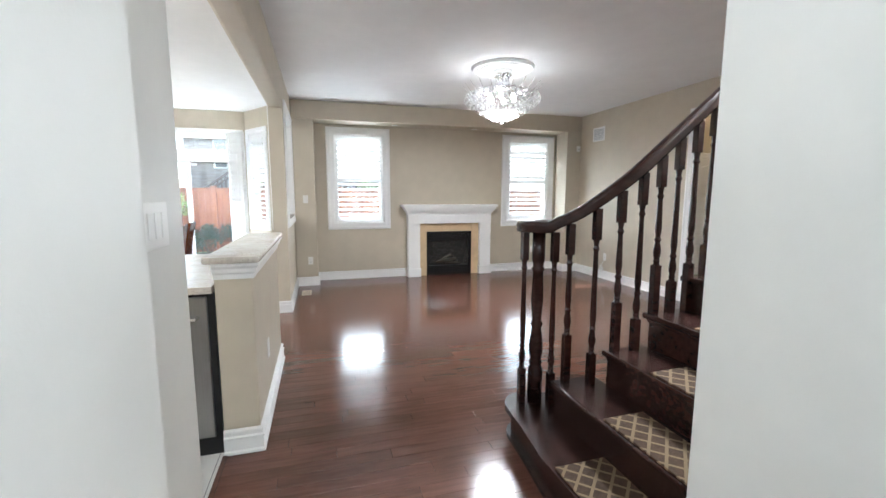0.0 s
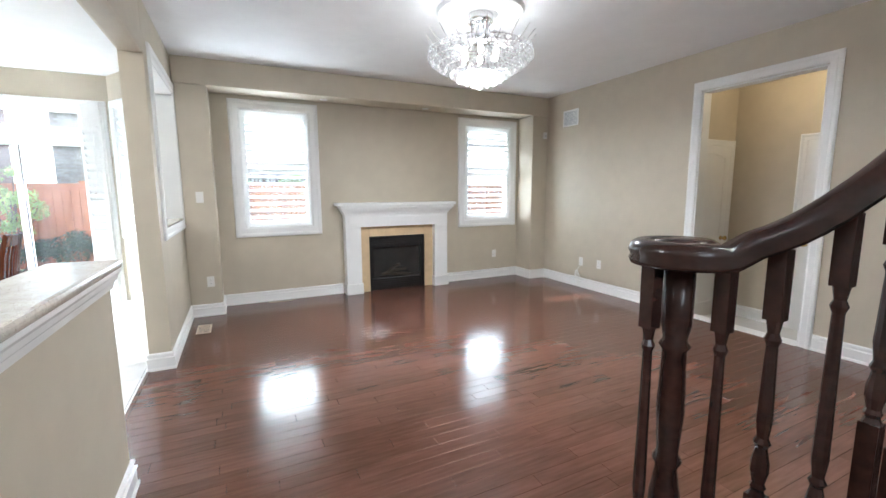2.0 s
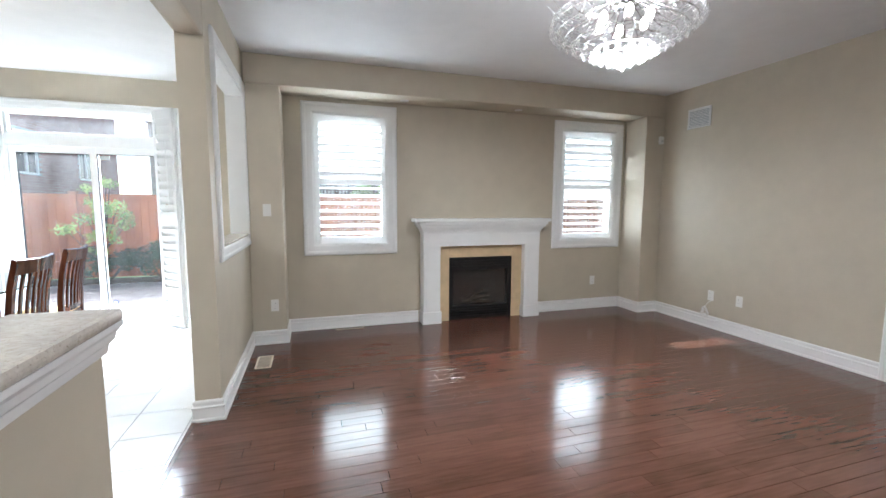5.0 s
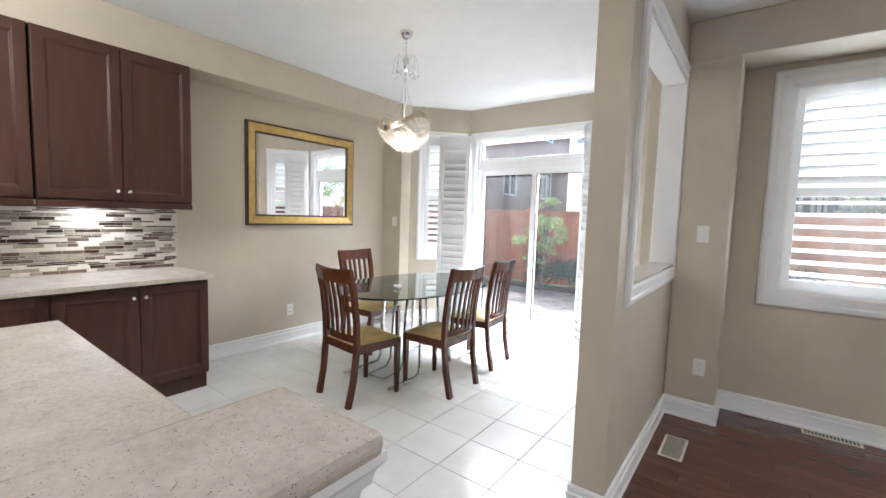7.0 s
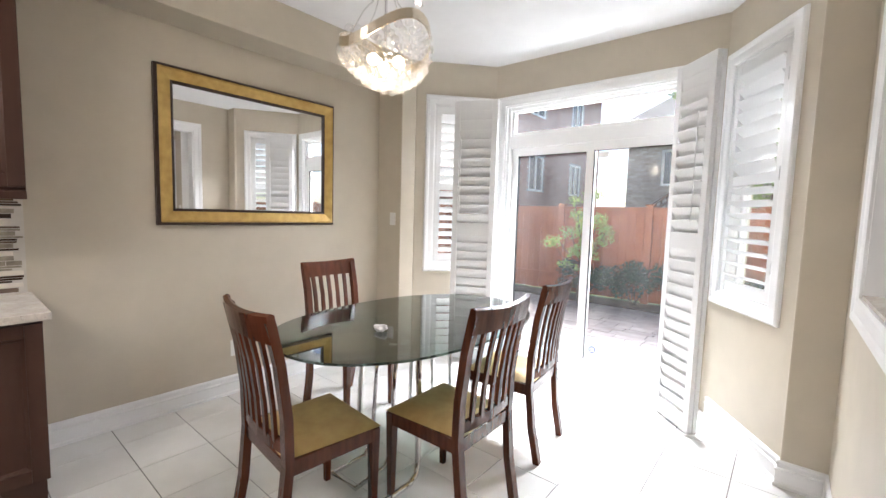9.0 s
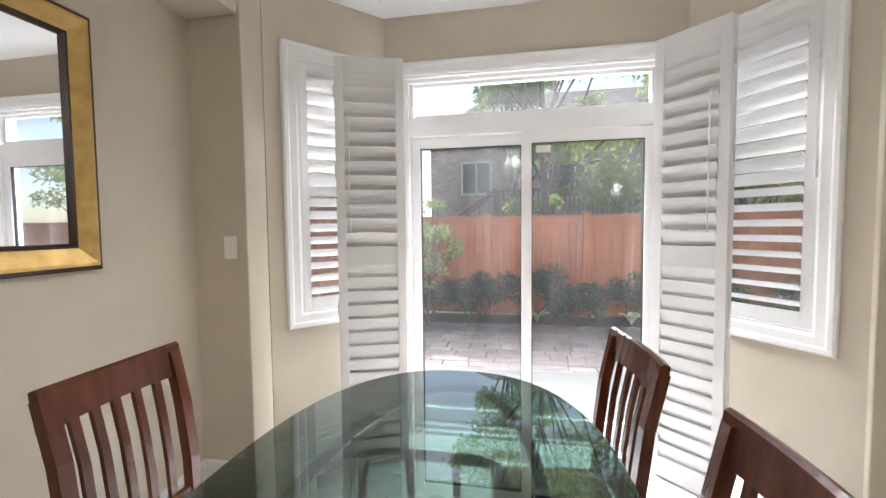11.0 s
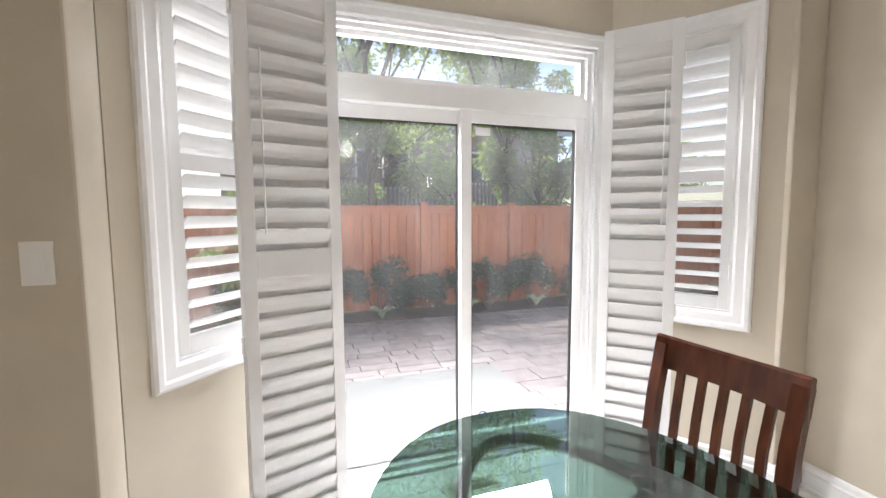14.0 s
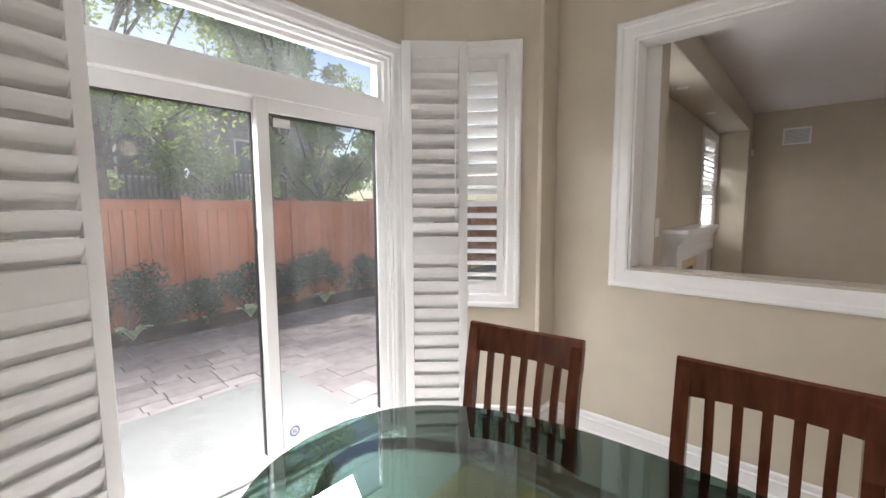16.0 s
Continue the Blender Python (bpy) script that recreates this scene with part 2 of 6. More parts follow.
def hazy(m, amount, scale=(3, 3, 0.6)):
    """Mixes a streaky white veil into glass, for smears, outdoor glare or crystal glow."""
    nt = m.node_tree
    out = nt.nodes["Material Output"]
    old = out.inputs[0].links[0].from_socket
    df = nt.nodes.new("ShaderNodeBsdfTranslucent")
    df.inputs[0].default_value = (0.9, 0.9, 0.9, 1)
    d2 = nt.nodes.new("ShaderNodeBsdfDiffuse")
    d2.inputs[0].default_value = (0.9, 0.9, 0.9, 1)
    both = nt.nodes.new("ShaderNodeMixShader")
    nt.links.new(df.outputs[0], both.inputs[1])
    nt.links.new(d2.outputs[0], both.inputs[2])
    geo = nt.nodes.new("ShaderNodeNewGeometry")
    mp = nt.nodes.new("ShaderNodeMapping")
    mp.inputs["Scale"].default_value = scale
    nt.links.new(geo.outputs["Position"], mp.inputs[0])
    nz = nt.nodes.new("ShaderNodeTexNoise")
    nz.inputs["Scale"].default_value, nz.inputs["Detail"].default_value = 2.5, 5
    nt.links.new(mp.outputs[0], nz.inputs["Vector"])
    k = nt.nodes.new("ShaderNodeMath")
    k.operation, k.inputs[1].default_value = "MULTIPLY", amount * 2
    nt.links.new(nz.outputs[0], k.inputs[0])
    mx = nt.nodes.new("ShaderNodeMixShader")
    nt.links.new(k.outputs[0], mx.inputs[0])
    nt.links.new(old, mx.inputs[1])
    nt.links.new(both.outputs[0], mx.inputs[2])
    nt.links.new(mx.outputs[0], out.inputs[0])


M_DGLASS = glass_mat("hazy_door_glass", (0.95, 0.97, 0.96), gloss=0.008)
# smears on the door, plus glare put into both glasses to pale the view
hazy(M_DGLASS, 0.017)
hazy(M_GLASS, 0.02)
M_CRYSTAL = glass_mat("crystal", (0.97, 0.97, 0.97))
# white scatter in the crystal makes the drops look lit from within
hazy(M_CRYSTAL, 0.085, (9, 9, 9))
M_MIRROR = mat("mirror_silver", (0.9, 0.9, 0.9), 0.01, 1.0, var=0.0)
M_BULB = mat("lit_bulb", (1, 0.95, 0.85), 0.4, emit=((1.0, 0.95, 0.87), 16.0))
M_WBULB = mat("warm_lit_bulb", (1, 0.85, 0.6), 0.4, emit=((1.0, 0.74, 0.42), 6.0))


def carpet_mat():
    """Dark brown carpet with a tan lattice woven in."""
    m = mat("lattice_carpet", (0.06, 0.035, 0.02), 0.95, var=0.15, scale=60, bump=0.3, bump_scale=400)
    nt = m.node_tree
    b = nt.nodes["Principled BSDF"]
    geo = nt.nodes.new("ShaderNodeNewGeometry")
    mp = nt.nodes.new("ShaderNodeMapping")
    mp.inputs["Rotation"].default_value = (0, 0, radians(45))
    mp.inputs["Scale"].default_value = (16, 16, 16)
    nt.links.new(geo.outputs["Position"], mp.inputs["Vector"])
    sx = nt.nodes.new("ShaderNodeSeparateXYZ")
    nt.links.new(mp.outputs[0], sx.inputs[0])
    lines = []
    for k in (0, 1):
        fr = nt.nodes.new("ShaderNodeMath")
        fr.operation = "FRACT"
        nt.links.new(sx.outputs[k], fr.inputs[0])
        lt = nt.nodes.new("ShaderNodeMath")
        lt.operation, lt.inputs[1].default_value = "LESS_THAN", 0.2
        nt.links.new(fr.outputs[0], lt.inputs[0])
        lines.append(lt)
    mxm = nt.nodes.new("ShaderNodeMath")
    mxm.operation = "MAXIMUM"
    nt.links.new(lines[0].outputs[0], mxm.inputs[0])
    nt.links.new(lines[1].outputs[0], mxm.inputs[1])
    mix = nt.nodes.new("ShaderNodeMix")
    mix.data_type = "RGBA"
    old = b.inputs["Base Color"].links[0].from_socket
    nt.links.new(mxm.outputs[0], mix.inputs["Factor"])
    nt.links.new(old, mix.inputs[6])
    mix.inputs[7].default_value = (0.2, 0.145, 0.085, 1)
    nt.links.new(mix.outputs[2], b.inputs["Base Color"])
    return m


M_CARPET = carpet_mat()


# ---------- mesh helpers ----------
def box(bm, x0, x1, y0, y1, z0, z1, bevel=0.0, m=None):
    vs = [bm.verts.new((x, y, z)) for z in (z0, z1) for x, y in ((x0, y0), (x1, y0), (x1, y1), (x0, y1))]
    fs = [bm.faces.new([vs[i] for i in q]) for q in ((3, 2, 1, 0), (4, 5, 6, 7), (0, 1, 5, 4), (1, 2, 6, 5), (2, 3, 7, 6), (3, 0, 4, 7))]
    if bevel:
        es = list({e for f in fs for e in f.edges})
        r = bmesh.ops.bevel(bm, geom=es, offset=bevel, segments=2, affect="EDGES", profile=0.6)
        vs = list({v for f in r["faces"] for v in f.verts} | {v for v in vs if v.is_valid})
    if m is not None:
        bmesh.ops.transform(bm, matrix=m, verts=[v for v in vs if v.is_valid])
    return vs


def prism(bm, pts, z0, z1):
    """A solid over a plan outline given counter-clockwise."""
    lo = [bm.verts.new((x, y, z0)) for x, y in pts]
    hi = [bm.verts.new((x, y, z1)) for x, y in pts]
    n = len(pts)
    bm.faces.new(lo[::-1])
    bm.faces.new(hi)
    for i in range(n):
        bm.faces.new((lo[i], lo[(i + 1) % n], hi[(i + 1) % n], hi[i]))


def sweep(bm, profile, path, up=Vector((0, 0, 1)), closed=False):
    """A profile (right, up) drawn along points; mitred at the corners."""
    pts = [Vector(p) for p in path]
    n = len(pts)
    rings = []
    for i, p in enumerate(pts):
        a = (p - pts[i - 1]).normalized() if (i or closed) else None
        b = (pts[(i + 1) % n] - p).normalized() if (i < n - 1 or closed) else None
        d = ((a or b) + (b or a)).normalized()
        ra = (a or b).cross(up).normalized()
        rb = (b or a).cross(up).normalized()
        r = (ra + rb).normalized()
        k = 1 / max(0.3, r.dot(ra))
        u = r.cross(d).normalized() if abs(d.dot(up)) > 1e-4 else up
        rings.append([bm.verts.new(p + r * (q[0] * k) + u * q[1]) for q in profile])
    m = len(profile)
    for i in range(n if closed else n - 1):
        A, B = rings[i], rings[(i + 1) % n]
        for j in range(m):
            bm.faces.new((A[j], A[(j + 1) % m], B[(j + 1) % m], B[j]))
    if not closed:
        bm.faces.new(rings[0][::-1])
        bm.faces.new(rings[-1])
    bmesh.ops.recalc_face_normals(bm, faces=bm.faces)


def tube(bm, path, r, sides=8, closed=False):
    """A round bar along points, of one radius or a radius a point."""
    pts = [Vector(p) for p in path]
    n = len(pts)
    rr = r if isinstance(r, (list, tuple)) else [r] * n
    rings, ref = [], None
    for i, p in enumerate(pts):
        d = (pts[(i + 1) % n] - pts[i - 1]) if (closed or 0 < i < n - 1) else (pts[1] - pts[0] if i == 0 else pts[-1] - pts[-2])
        d.normalize()
        if ref is None:
            ref = Vector((0, 0, 1)) if abs(d.z) < 0.9 else Vector((1, 0, 0))
        s = d.cross(ref).normalized()
        ref = s.cross(d).normalized()
        rings.append([bm.verts.new(p + (s * math.cos(a) + ref * math.sin(a)) * rr[i]) for a in (2 * math.pi * k / sides for k in range(sides))])
    for i in range(n if closed else n - 1):
        A, B = rings[i], rings[(i + 1) % n]
        for j in range(sides):
            bm.faces.new((A[j], A[(j + 1) % sides], B[(j + 1) % sides], B[j]))
    if not closed:
        bm.faces.new(rings[0][::-1])
        bm.faces.new(rings[-1])


def lathe(bm, prof, at=(0, 0, 0), sides=16):
    """A turned shape: (radius, height) from the bottom up."""
    ax, ay, az = at
    rings = []
    for r, z in prof:
        rings.append([bm.verts.new((ax + r * math.cos(2 * math.pi * k / sides), ay + r * math.sin(2 * math.pi * k / sides), az + z)) for k in range(sides)])
    for A, B in zip(rings, rings[1:]):
        for j in range(sides):
            bm.faces.new((A[j], A[(j + 1) % sides], B[(j + 1) % sides], B[j]))
    bm.faces.new(rings[0][::-1])
    bm.faces.new(rings[-1])


def obj(name, bm, material, smooth=False):
    me = bpy.data.meshes.new(name)
    bm.to_mesh(me)
    bm.free()
    me.materials.append(material)
    if smooth:
        me.polygons.foreach_set("use_smooth", [True] * len(me.polygons))
    return new(name, me)


def part(name, bm, material, parent, label="", smooth=False):
    ob = obj(name, bm, material, smooth)
    ob.parent = parent
    if label:
        ob["label"] = label
    return ob


def thing(name, label, category, at=(0, 0, 0), turn=0.0, group=""):
    ob = new(name)
    ob.empty_display_size = 0.1
    ob.matrix_world = pose(*at, 0, 0, turn)
    return tagged(ob, label, category, group)


def structure(ob, label, category):
    return tagged(ob, label, category, kind="structure")


def pieces(name, mesh_of, places, parent, material):
    """Alike pieces on shared meshes: places are (mesh key, matrix)."""
    cache = {}
    for key, m in places:
        if key not in cache:
            bm = bmesh.new()
            mesh_of(bm, key)
            me = bpy.data.meshes.new(name)
            bm.to_mesh(me)
            bm.free()
            me.materials.append(material)
            cache[key] = me
        ob = new(name, cache[key])
        ob.parent = parent
        ob.matrix_local = m


def wall(name, p0, p1, thick, z0, z1, holes, material, label):
    """A wall from p0 to p1 (plan), its room face on the left of the way, with holes (u0, u1, z0, z1) right through it."""
    p0, p1 = Vector((*p0, 0)), Vector((*p1, 0))
    d = (p1 - p0)
    L = d.length
    d.normalize()
    out = Vector((d.y, -d.x, 0))
    us = sorted({0, L, *[h[0] for h in holes], *[h[1] for h in holes]})
    zs = sorted({z0, z1, *[h[2] for h in holes], *[h[3] for h in holes]})
    bm = bmesh.new()
    grid = {}

    def v(i, j, k):
        if (i, j, k) not in grid:
            grid[i, j, k] = bm.verts.new(p0 + d * us[i] + out * (thick * k) + Vector((0, 0, zs[j])))
        return grid[i, j, k]

    solid = lambda i, j: 0 <= i < len(us) - 1 and 0 <= j < len(zs) - 1 and not any(
        h[0] - 1e-6 <= us[i] and us[i + 1] <= h[1] + 1e-6 and h[2] - 1e-6 <= zs[j] and zs[j + 1] <= h[3] + 1e-6 for h in holes)
    for i in range(len(us) - 1):
        for j in range(len(zs) - 1):
            if not solid(i, j):
                continue
            bm.faces.new((v(i, j, 0), v(i, j + 1, 0), v(i + 1, j + 1, 0), v(i + 1, j, 0)))
            bm.faces.new((v(i, j, 1), v(i + 1, j, 1), v(i + 1, j + 1, 1), v(i, j + 1, 1)))
            for a, b, di, dj in (((i, j), (i, j + 1), -1, 0), ((i + 1, j + 1), (i + 1, j), 1, 0), ((i + 1, j), (i, j), 0, -1), ((i, j + 1), (i + 1, j + 1), 0, 1)):
                if not solid(i + di, j + dj):
                    bm.faces.new((v(*a, 0), v(*a, 1), v(*b, 1), v(*b, 0)))
    bmesh.ops.recalc_face_normals(bm, faces=bm.faces)
    return structure(obj(name, bm, material), label, "wall")


def solid(name, boxes, material, label, category, bevel=0.0):
    bm = bmesh.new()
    for b in boxes:
        box(bm, *b, bevel=bevel)
    return structure(obj(name, bm, material), label, category)


# ---------- the rooms ----------
H = 2.74          # ceilings
XR = 4.85         # living room's far side wall
YB = 0.375        # back of the window niche
BY = 1.26         # door wall of the bay

solid("subfloor", [(-3.6, XR + 0.1, -9.6, 1.3, -0.2, -0.03)], M_GROUT, "concrete subfloor under boards and tiles", "floor")
solid("hall_floor", [(0.1, 1.3, -9.6, -6.3, -0.03, 0.0)], M_WOODF, "dark hardwood hall floor", "floor")
solid("ceiling", [(-3.6, 0.0, -9.6, 1.45, H, H + 0.15), (0.0, 2.5, -9.6, 0.56, H, H + 0.15), (2.5, XR + 0.1, -4.9, 0.56, H, H + 0.15)], M_CEIL, "smooth white painted ceiling", "ceiling")
solid("ceiling_upper", [(2.3, XR + 0.2, -6.2, -4.7, 5.2, 5.3)], M_CEIL, "white ceiling over the stairwell", "ceiling")

# living room
wall("wall_niche_back", (0.0, YB), (XR, YB), -0.16, 0, H, [(0.602, 1.382, 0.93, 2.32), (3.607, 4.418, 0.93, 2.32)], M_WALL, "beige painted wall behind the fireplace")
solid("wall_pier_left", [(0.0, 0.313, 0.0, YB - 0.002, 0, 2.47)], M_WALL, "beige pier beside the window niche", "wall", 0.012)
solid("wall_pier_right", [(4.567, XR, 0.0, YB - 0.002, 0, 2.47)], M_WALL, "beige pier beside the window niche", "wall", 0.012)
solid("bulkhead_niche", [(0.0, XR, 0.0, YB - 0.002, 2.471, H)], M_WALL, "beige bulkhead over the window niche", "bulkhead", 0.012)
wall("wall_right", (XR, 0.4), (XR, -6.0), -0.12, -0.2, H, [(2.777, 3.798, -0.2, 2.352)], M_WALL, "beige painted wall with a cased opening", )
wall("wall_stair", (1.28, -5.99), (XR, -5.99), 0.12, 0, 5.2, [], M_HALLW, "pale painted wall beside the stairs")
solid("wall_stairwell", [(2.38, 2.5, -6.1, -4.9, H + 0.15, 5.2), (2.5, XR, -4.9, -4.78, H + 0.15, 5.2), (XR, XR + 0.12, -6.1, -4.78, H, 5.2)], M_WALL, "beige upper walls of the stairwell", "wall")
solid("wall_hall_right", [(1.13, 1.279, -9.6, -5.90, 0, H)], M_HALLW, "pale grey painted hall wall", "wall")
solid("wall_hall_left", [(0.05, 0.17, -9.6, -6.03, 0, H)], M_HALLW, "pale grey painted hall wall", "wall")
solid("wall_hall_end", [(0.17, 1.13, -9.72, -9.6, 0, H)], M_HALLW, "pale painted wall closing the hall", "wall")
solid("wall_kitchen_side", [(-0.16, -0.04, -6.06, -5.13, 0, H)], M_HALLW, "pale painted wall end beside the kitchen", "wall", 0.01)
solid("wall_kitchen_back", [(-3.6, 0.05, -6.2, -6.062, 0, H)], M_WALL, "beige wall closing the kitchen", "wall")
wall("wall_pass_through", (-0.15, -1.465), (-0.15, 0.53), 0.148, 0, H, [(0.235, 1.53, 1.07, 2.365)], M_WALL, "beige partition with a framed pass-through")
solid("beam", [(-0.15, 0.0, -5.13, -1.466, 2.33, H - 0.001)], M_WALL, "beige dropped beam between kitchen and living room", "beam", 0.02)
solid("half_wall", [(-0.165, 0.015, -4.27, -2.96, 0, 1.0)], M_WALL, "beige half wall under the bar top", "wall", 0.01)

# dining room and kitchen
solid("wall_kitchen", [(-3.6, -3.43, -6.2, 0.51, 0, H)], M_WALL, "beige painted kitchen and dining wall", "wall")
solid("bulkhead", [(-3.43, -3.14, -6.06, 0.51, 2.46, H - 0.001)], M_WALL, "beige bulkhead along the kitchen wall", "bulkhead", 0.01)
solid("wall_return_left", [(-3.6, -3.125, 0.51, 0.688, 0, H)], M_WALL, "beige return beside the bay window", "wall", 0.008)
solid("wall_return_right", [(-0.335, 0.0, 0.532, 0.64, 0, H)], M_WALL, "beige return beside the bay window", "wall", 0.008)
AL = ((-2.62, BY), (-3.124, 0.69))
AR = ((-0.335, 0.56), (-0.79, BY))
LBL = math.hypot(AL[0][0] - AL[1][0], AL[0][1] - AL[1][1])
LBR = math.hypot(AR[0][0] - AR[1][0], AR[0][1] - AR[1][1])
wall("wall_bay_left", *AL, 0.16, 0, H, [(0.12, LBL - 0.18, 0.885, 2.355)], M_WALL, "beige angled bay wall with a shuttered window")
wall("wall_bay_right", *AR, 0.16, 0, H, [(0.19, LBR - 0.12, 0.885, 2.355)], M_WALL, "beige angled bay wall with a shuttered window")
wall("wall_bay_door", (-0.79, BY), (-2.62, BY), 0.16, -0.2, H, [(0.115, 1.715, -0.2, 2.36)], M_WALL, "beige wall round the patio door")

# sunken mud room behind the cased opening
solid("floor_mud_room", [(XR, 6.0, -4.2, -2.0, -0.25, -0.17)], M_TILE, "white tiled floor one step down", "floor")
solid("wall_mud_room", [(5.95, 6.07, -4.2, -1.98, -0.17, H), (XR + 0.12, 5.95, -2.1, -1.98, -0.17, H), (XR + 0.12, 5.95, -4.3, -4.2, -0.17, H)], M_WALL, "beige mud room walls", "wall")
solid("ceiling_mud_room", [(XR + 0.12, 6.07, -4.3, -1.98, H, H + 0.1)], M_CEIL, "white mud room ceiling", "ceiling")

# trim
BASE = [(0, 0), (0.022, 0), (0.022, 0.014), (0.015, 0.022), (0.015, 0.082), (0.020, 0.086), (0.020, 0.094), (0.010, 0.099), (0.010, 0.114), (0.015, 0.118), (0.013, 0.128), (0.004, 0.135), (0, 0.136)]


def baseboard(path):
    bm = bmesh.new()
    sweep(bm, BASE, [(x, y, 0.0) for x, y in path])
    structure(obj("baseboard", bm, M_TRIM), "white moulded wooden baseboard", "baseboard")


baseboard([(-0.15, 0.51), (-0.15, -1.465), (0.0, -1.465), (0.0, 0.0), (0.313, 0.0), (0.313, YB), (1.74, YB)])
baseboard([(3.26, YB), (4.567, YB), (4.567, 0.0), (XR, 0.0), (XR, -2.287)])
baseboard([(XR, -3.489), (XR, -4.7)])
baseboard([(-0.165, -4.27), (0.015, -4.27), (0.015, -2.96), (-0.165, -2.96)])
baseboard([(-3.43, -1.9), (-3.43, 0.51), (-3.125, 0.51), (-3.125, 0.69), (-2.68, 1.19)])
baseboard([(-0.74, 1.18), (-0.335, 0.56), (-0.335, 0.532), (-0.15, 0.532), (-0.15, 0.5)])
baseboard([(-0.04, -6.03), (-0.04, -5.13), (-0.16, -5.13)])
bm = bmesh.new()
for seg in ([(5.95, -2.1, -0.17), (5.95, -2.72, -0.17)],):
    sweep(bm, BASE, seg)
structure(obj("baseboard", bm, M_TRIM), "white baseboard in the mud room", "baseboard")

CASE = [(0, 0), (0.012, 0), (0.018, 0.012), (0.018, 0.05), (0.024, 0.06), (0.024, 0.078), (0.016, 0.088), (0, 0.09)]


def casing(name, m, w, h, legs=True, width=0.09, label="white moulded wooden casing"):
    """Trim round an opening w by h: local x along the wall, z up from its foot, y into the room; runs all round unless it has legs to the floor."""
    bm = bmesh.new()
    k = width / 0.09
    prof = [(b * k, a) for a, b in CASE]
    pts = [(0, 0, 0), (0, 0, h), (w, 0, h), (w, 0, 0)]
    ring = []
    for i, (x, _, z) in enumerate(pts):
        sx, sz = (-1 if x == 0 else 1), (-1 if (z == 0 and not legs) else (0 if z == 0 else 1))
        ring.append([bm.verts.new((x + sx * q[0], q[1], z + sz * q[0])) for q in prof])
    n = len(prof)
    for i in range(4 if not legs else 3):
        A, B = ring[i], ring[(i + 1) % 4]
        for j in range(n):
            bm.faces.new((A[j], A[(j + 1) % n], B[(j + 1) % n], B[j]))
    if legs:
        bm.faces.new(ring[0])
        bm.faces.new(ring[3])
    bmesh.ops.recalc_face_normals(bm, faces=bm.faces)
    bmesh.ops.transform(bm, matrix=m, verts=bm.verts)
    return structure(obj(name, bm, M_TRIM), label, "casing")


def facing(x, y, z, turn):
    """Local x along a wall, local y out of it into the room (turn 0: y looks along +y)."""
    return pose(x, y, z, 0, 0, turn)


casing("trim_opening", facing(XR, -3.398, 0, 90), 1.021, 2.352)
bm = bmesh.new()
box(bm, XR - 0.001, XR + 0.121, -3.397, -3.383, -0.17, 2.347)
box(bm, XR - 0.001, XR + 0.121, -2.392, -2.378, -0.17, 2.347)
box(bm, XR - 0.001, XR + 0.121, -3.383, -2.392, 2.335, 2.35)
box(bm, XR - 0.03, XR + 0.125, -3.383, -2.392, -0.17, 0.006)
structure(obj("trim_jamb", bm, M_TRIM), "white jamb and sill of the cased opening", "jamb")


# ---------- windows, shutters, patio door ----------
def slat_mesh(bm, key):
    """A louvre of a given length, elliptical in section, pivoting on its long axis (local x), tilted."""
    length, width, tilt = key
    n = 10
    c, s = math.cos(radians(tilt)), math.sin(radians(tilt))
    rings = []
    for x in (0, length):
        ring = []
        for k in range(n):
            a = 2 * math.pi * k / n
            y, z = width / 2 * math.cos(a), 0.0055 * math.sin(a)
            ring.append(bm.verts.new((x, y * c - z * s, y * s + z * c)))
        rings.append(ring)
    for j in range(n):
        bm.faces.new((rings[0][j], rings[0][(j + 1) % n], rings[1][(j + 1) % n], rings[1][j]))
    bm.faces.new(rings[0][::-1])
    bm.faces.new(rings[1])


def shutter_leaf(parent, w, h, y, sections, stile=0.05, pitch=0.083, width=0.089):
    """One louvred leaf: local x 0..w, z 0..h; sections are (z0, z1, tilt of each louvre from the top down by count)."""
    for x in (0, w - stile):
        bm = bmesh.new()
        box(bm, x, x + stile, y - 0.014, y + 0.014, 0, h, 0.003)
        part("stile", bm, M_SHUT, parent)
    edges = [0] + [v for s in sections for v in s[:2]] + [h]
    for a, b in zip(edges[::2], edges[1::2]):
        bm = bmesh.new()
        box(bm, stile, w - stile, y - 0.0125, y + 0.0125, a, b, 0.002)
        part("rail", bm, M_SHUT, parent)
    places = []
    for z0, z1, tilts in sections:
        n = max(1, round((z1 - z0) / pitch))
        for i in range(n):
            tilt = tilts[min(i, len(tilts) - 1)] if isinstance(tilts, list) else tilts
            z = z1 - (i + 0.5) * (z1 - z0) / n
            places.append(((round(w - 2 * stile, 4), width, tilt), Matrix.Translation((stile, y, z))))
    pieces("louvre", slat_mesh, places, parent, M_SHUT)


def hinge(parent, x, y, z):
    bm = bmesh.new()
    tube(bm, [(x, y, z - 0.035), (x, y, z + 0.035)], 0.006, 8)
    part("hinge", bm, M_SHUT, parent)


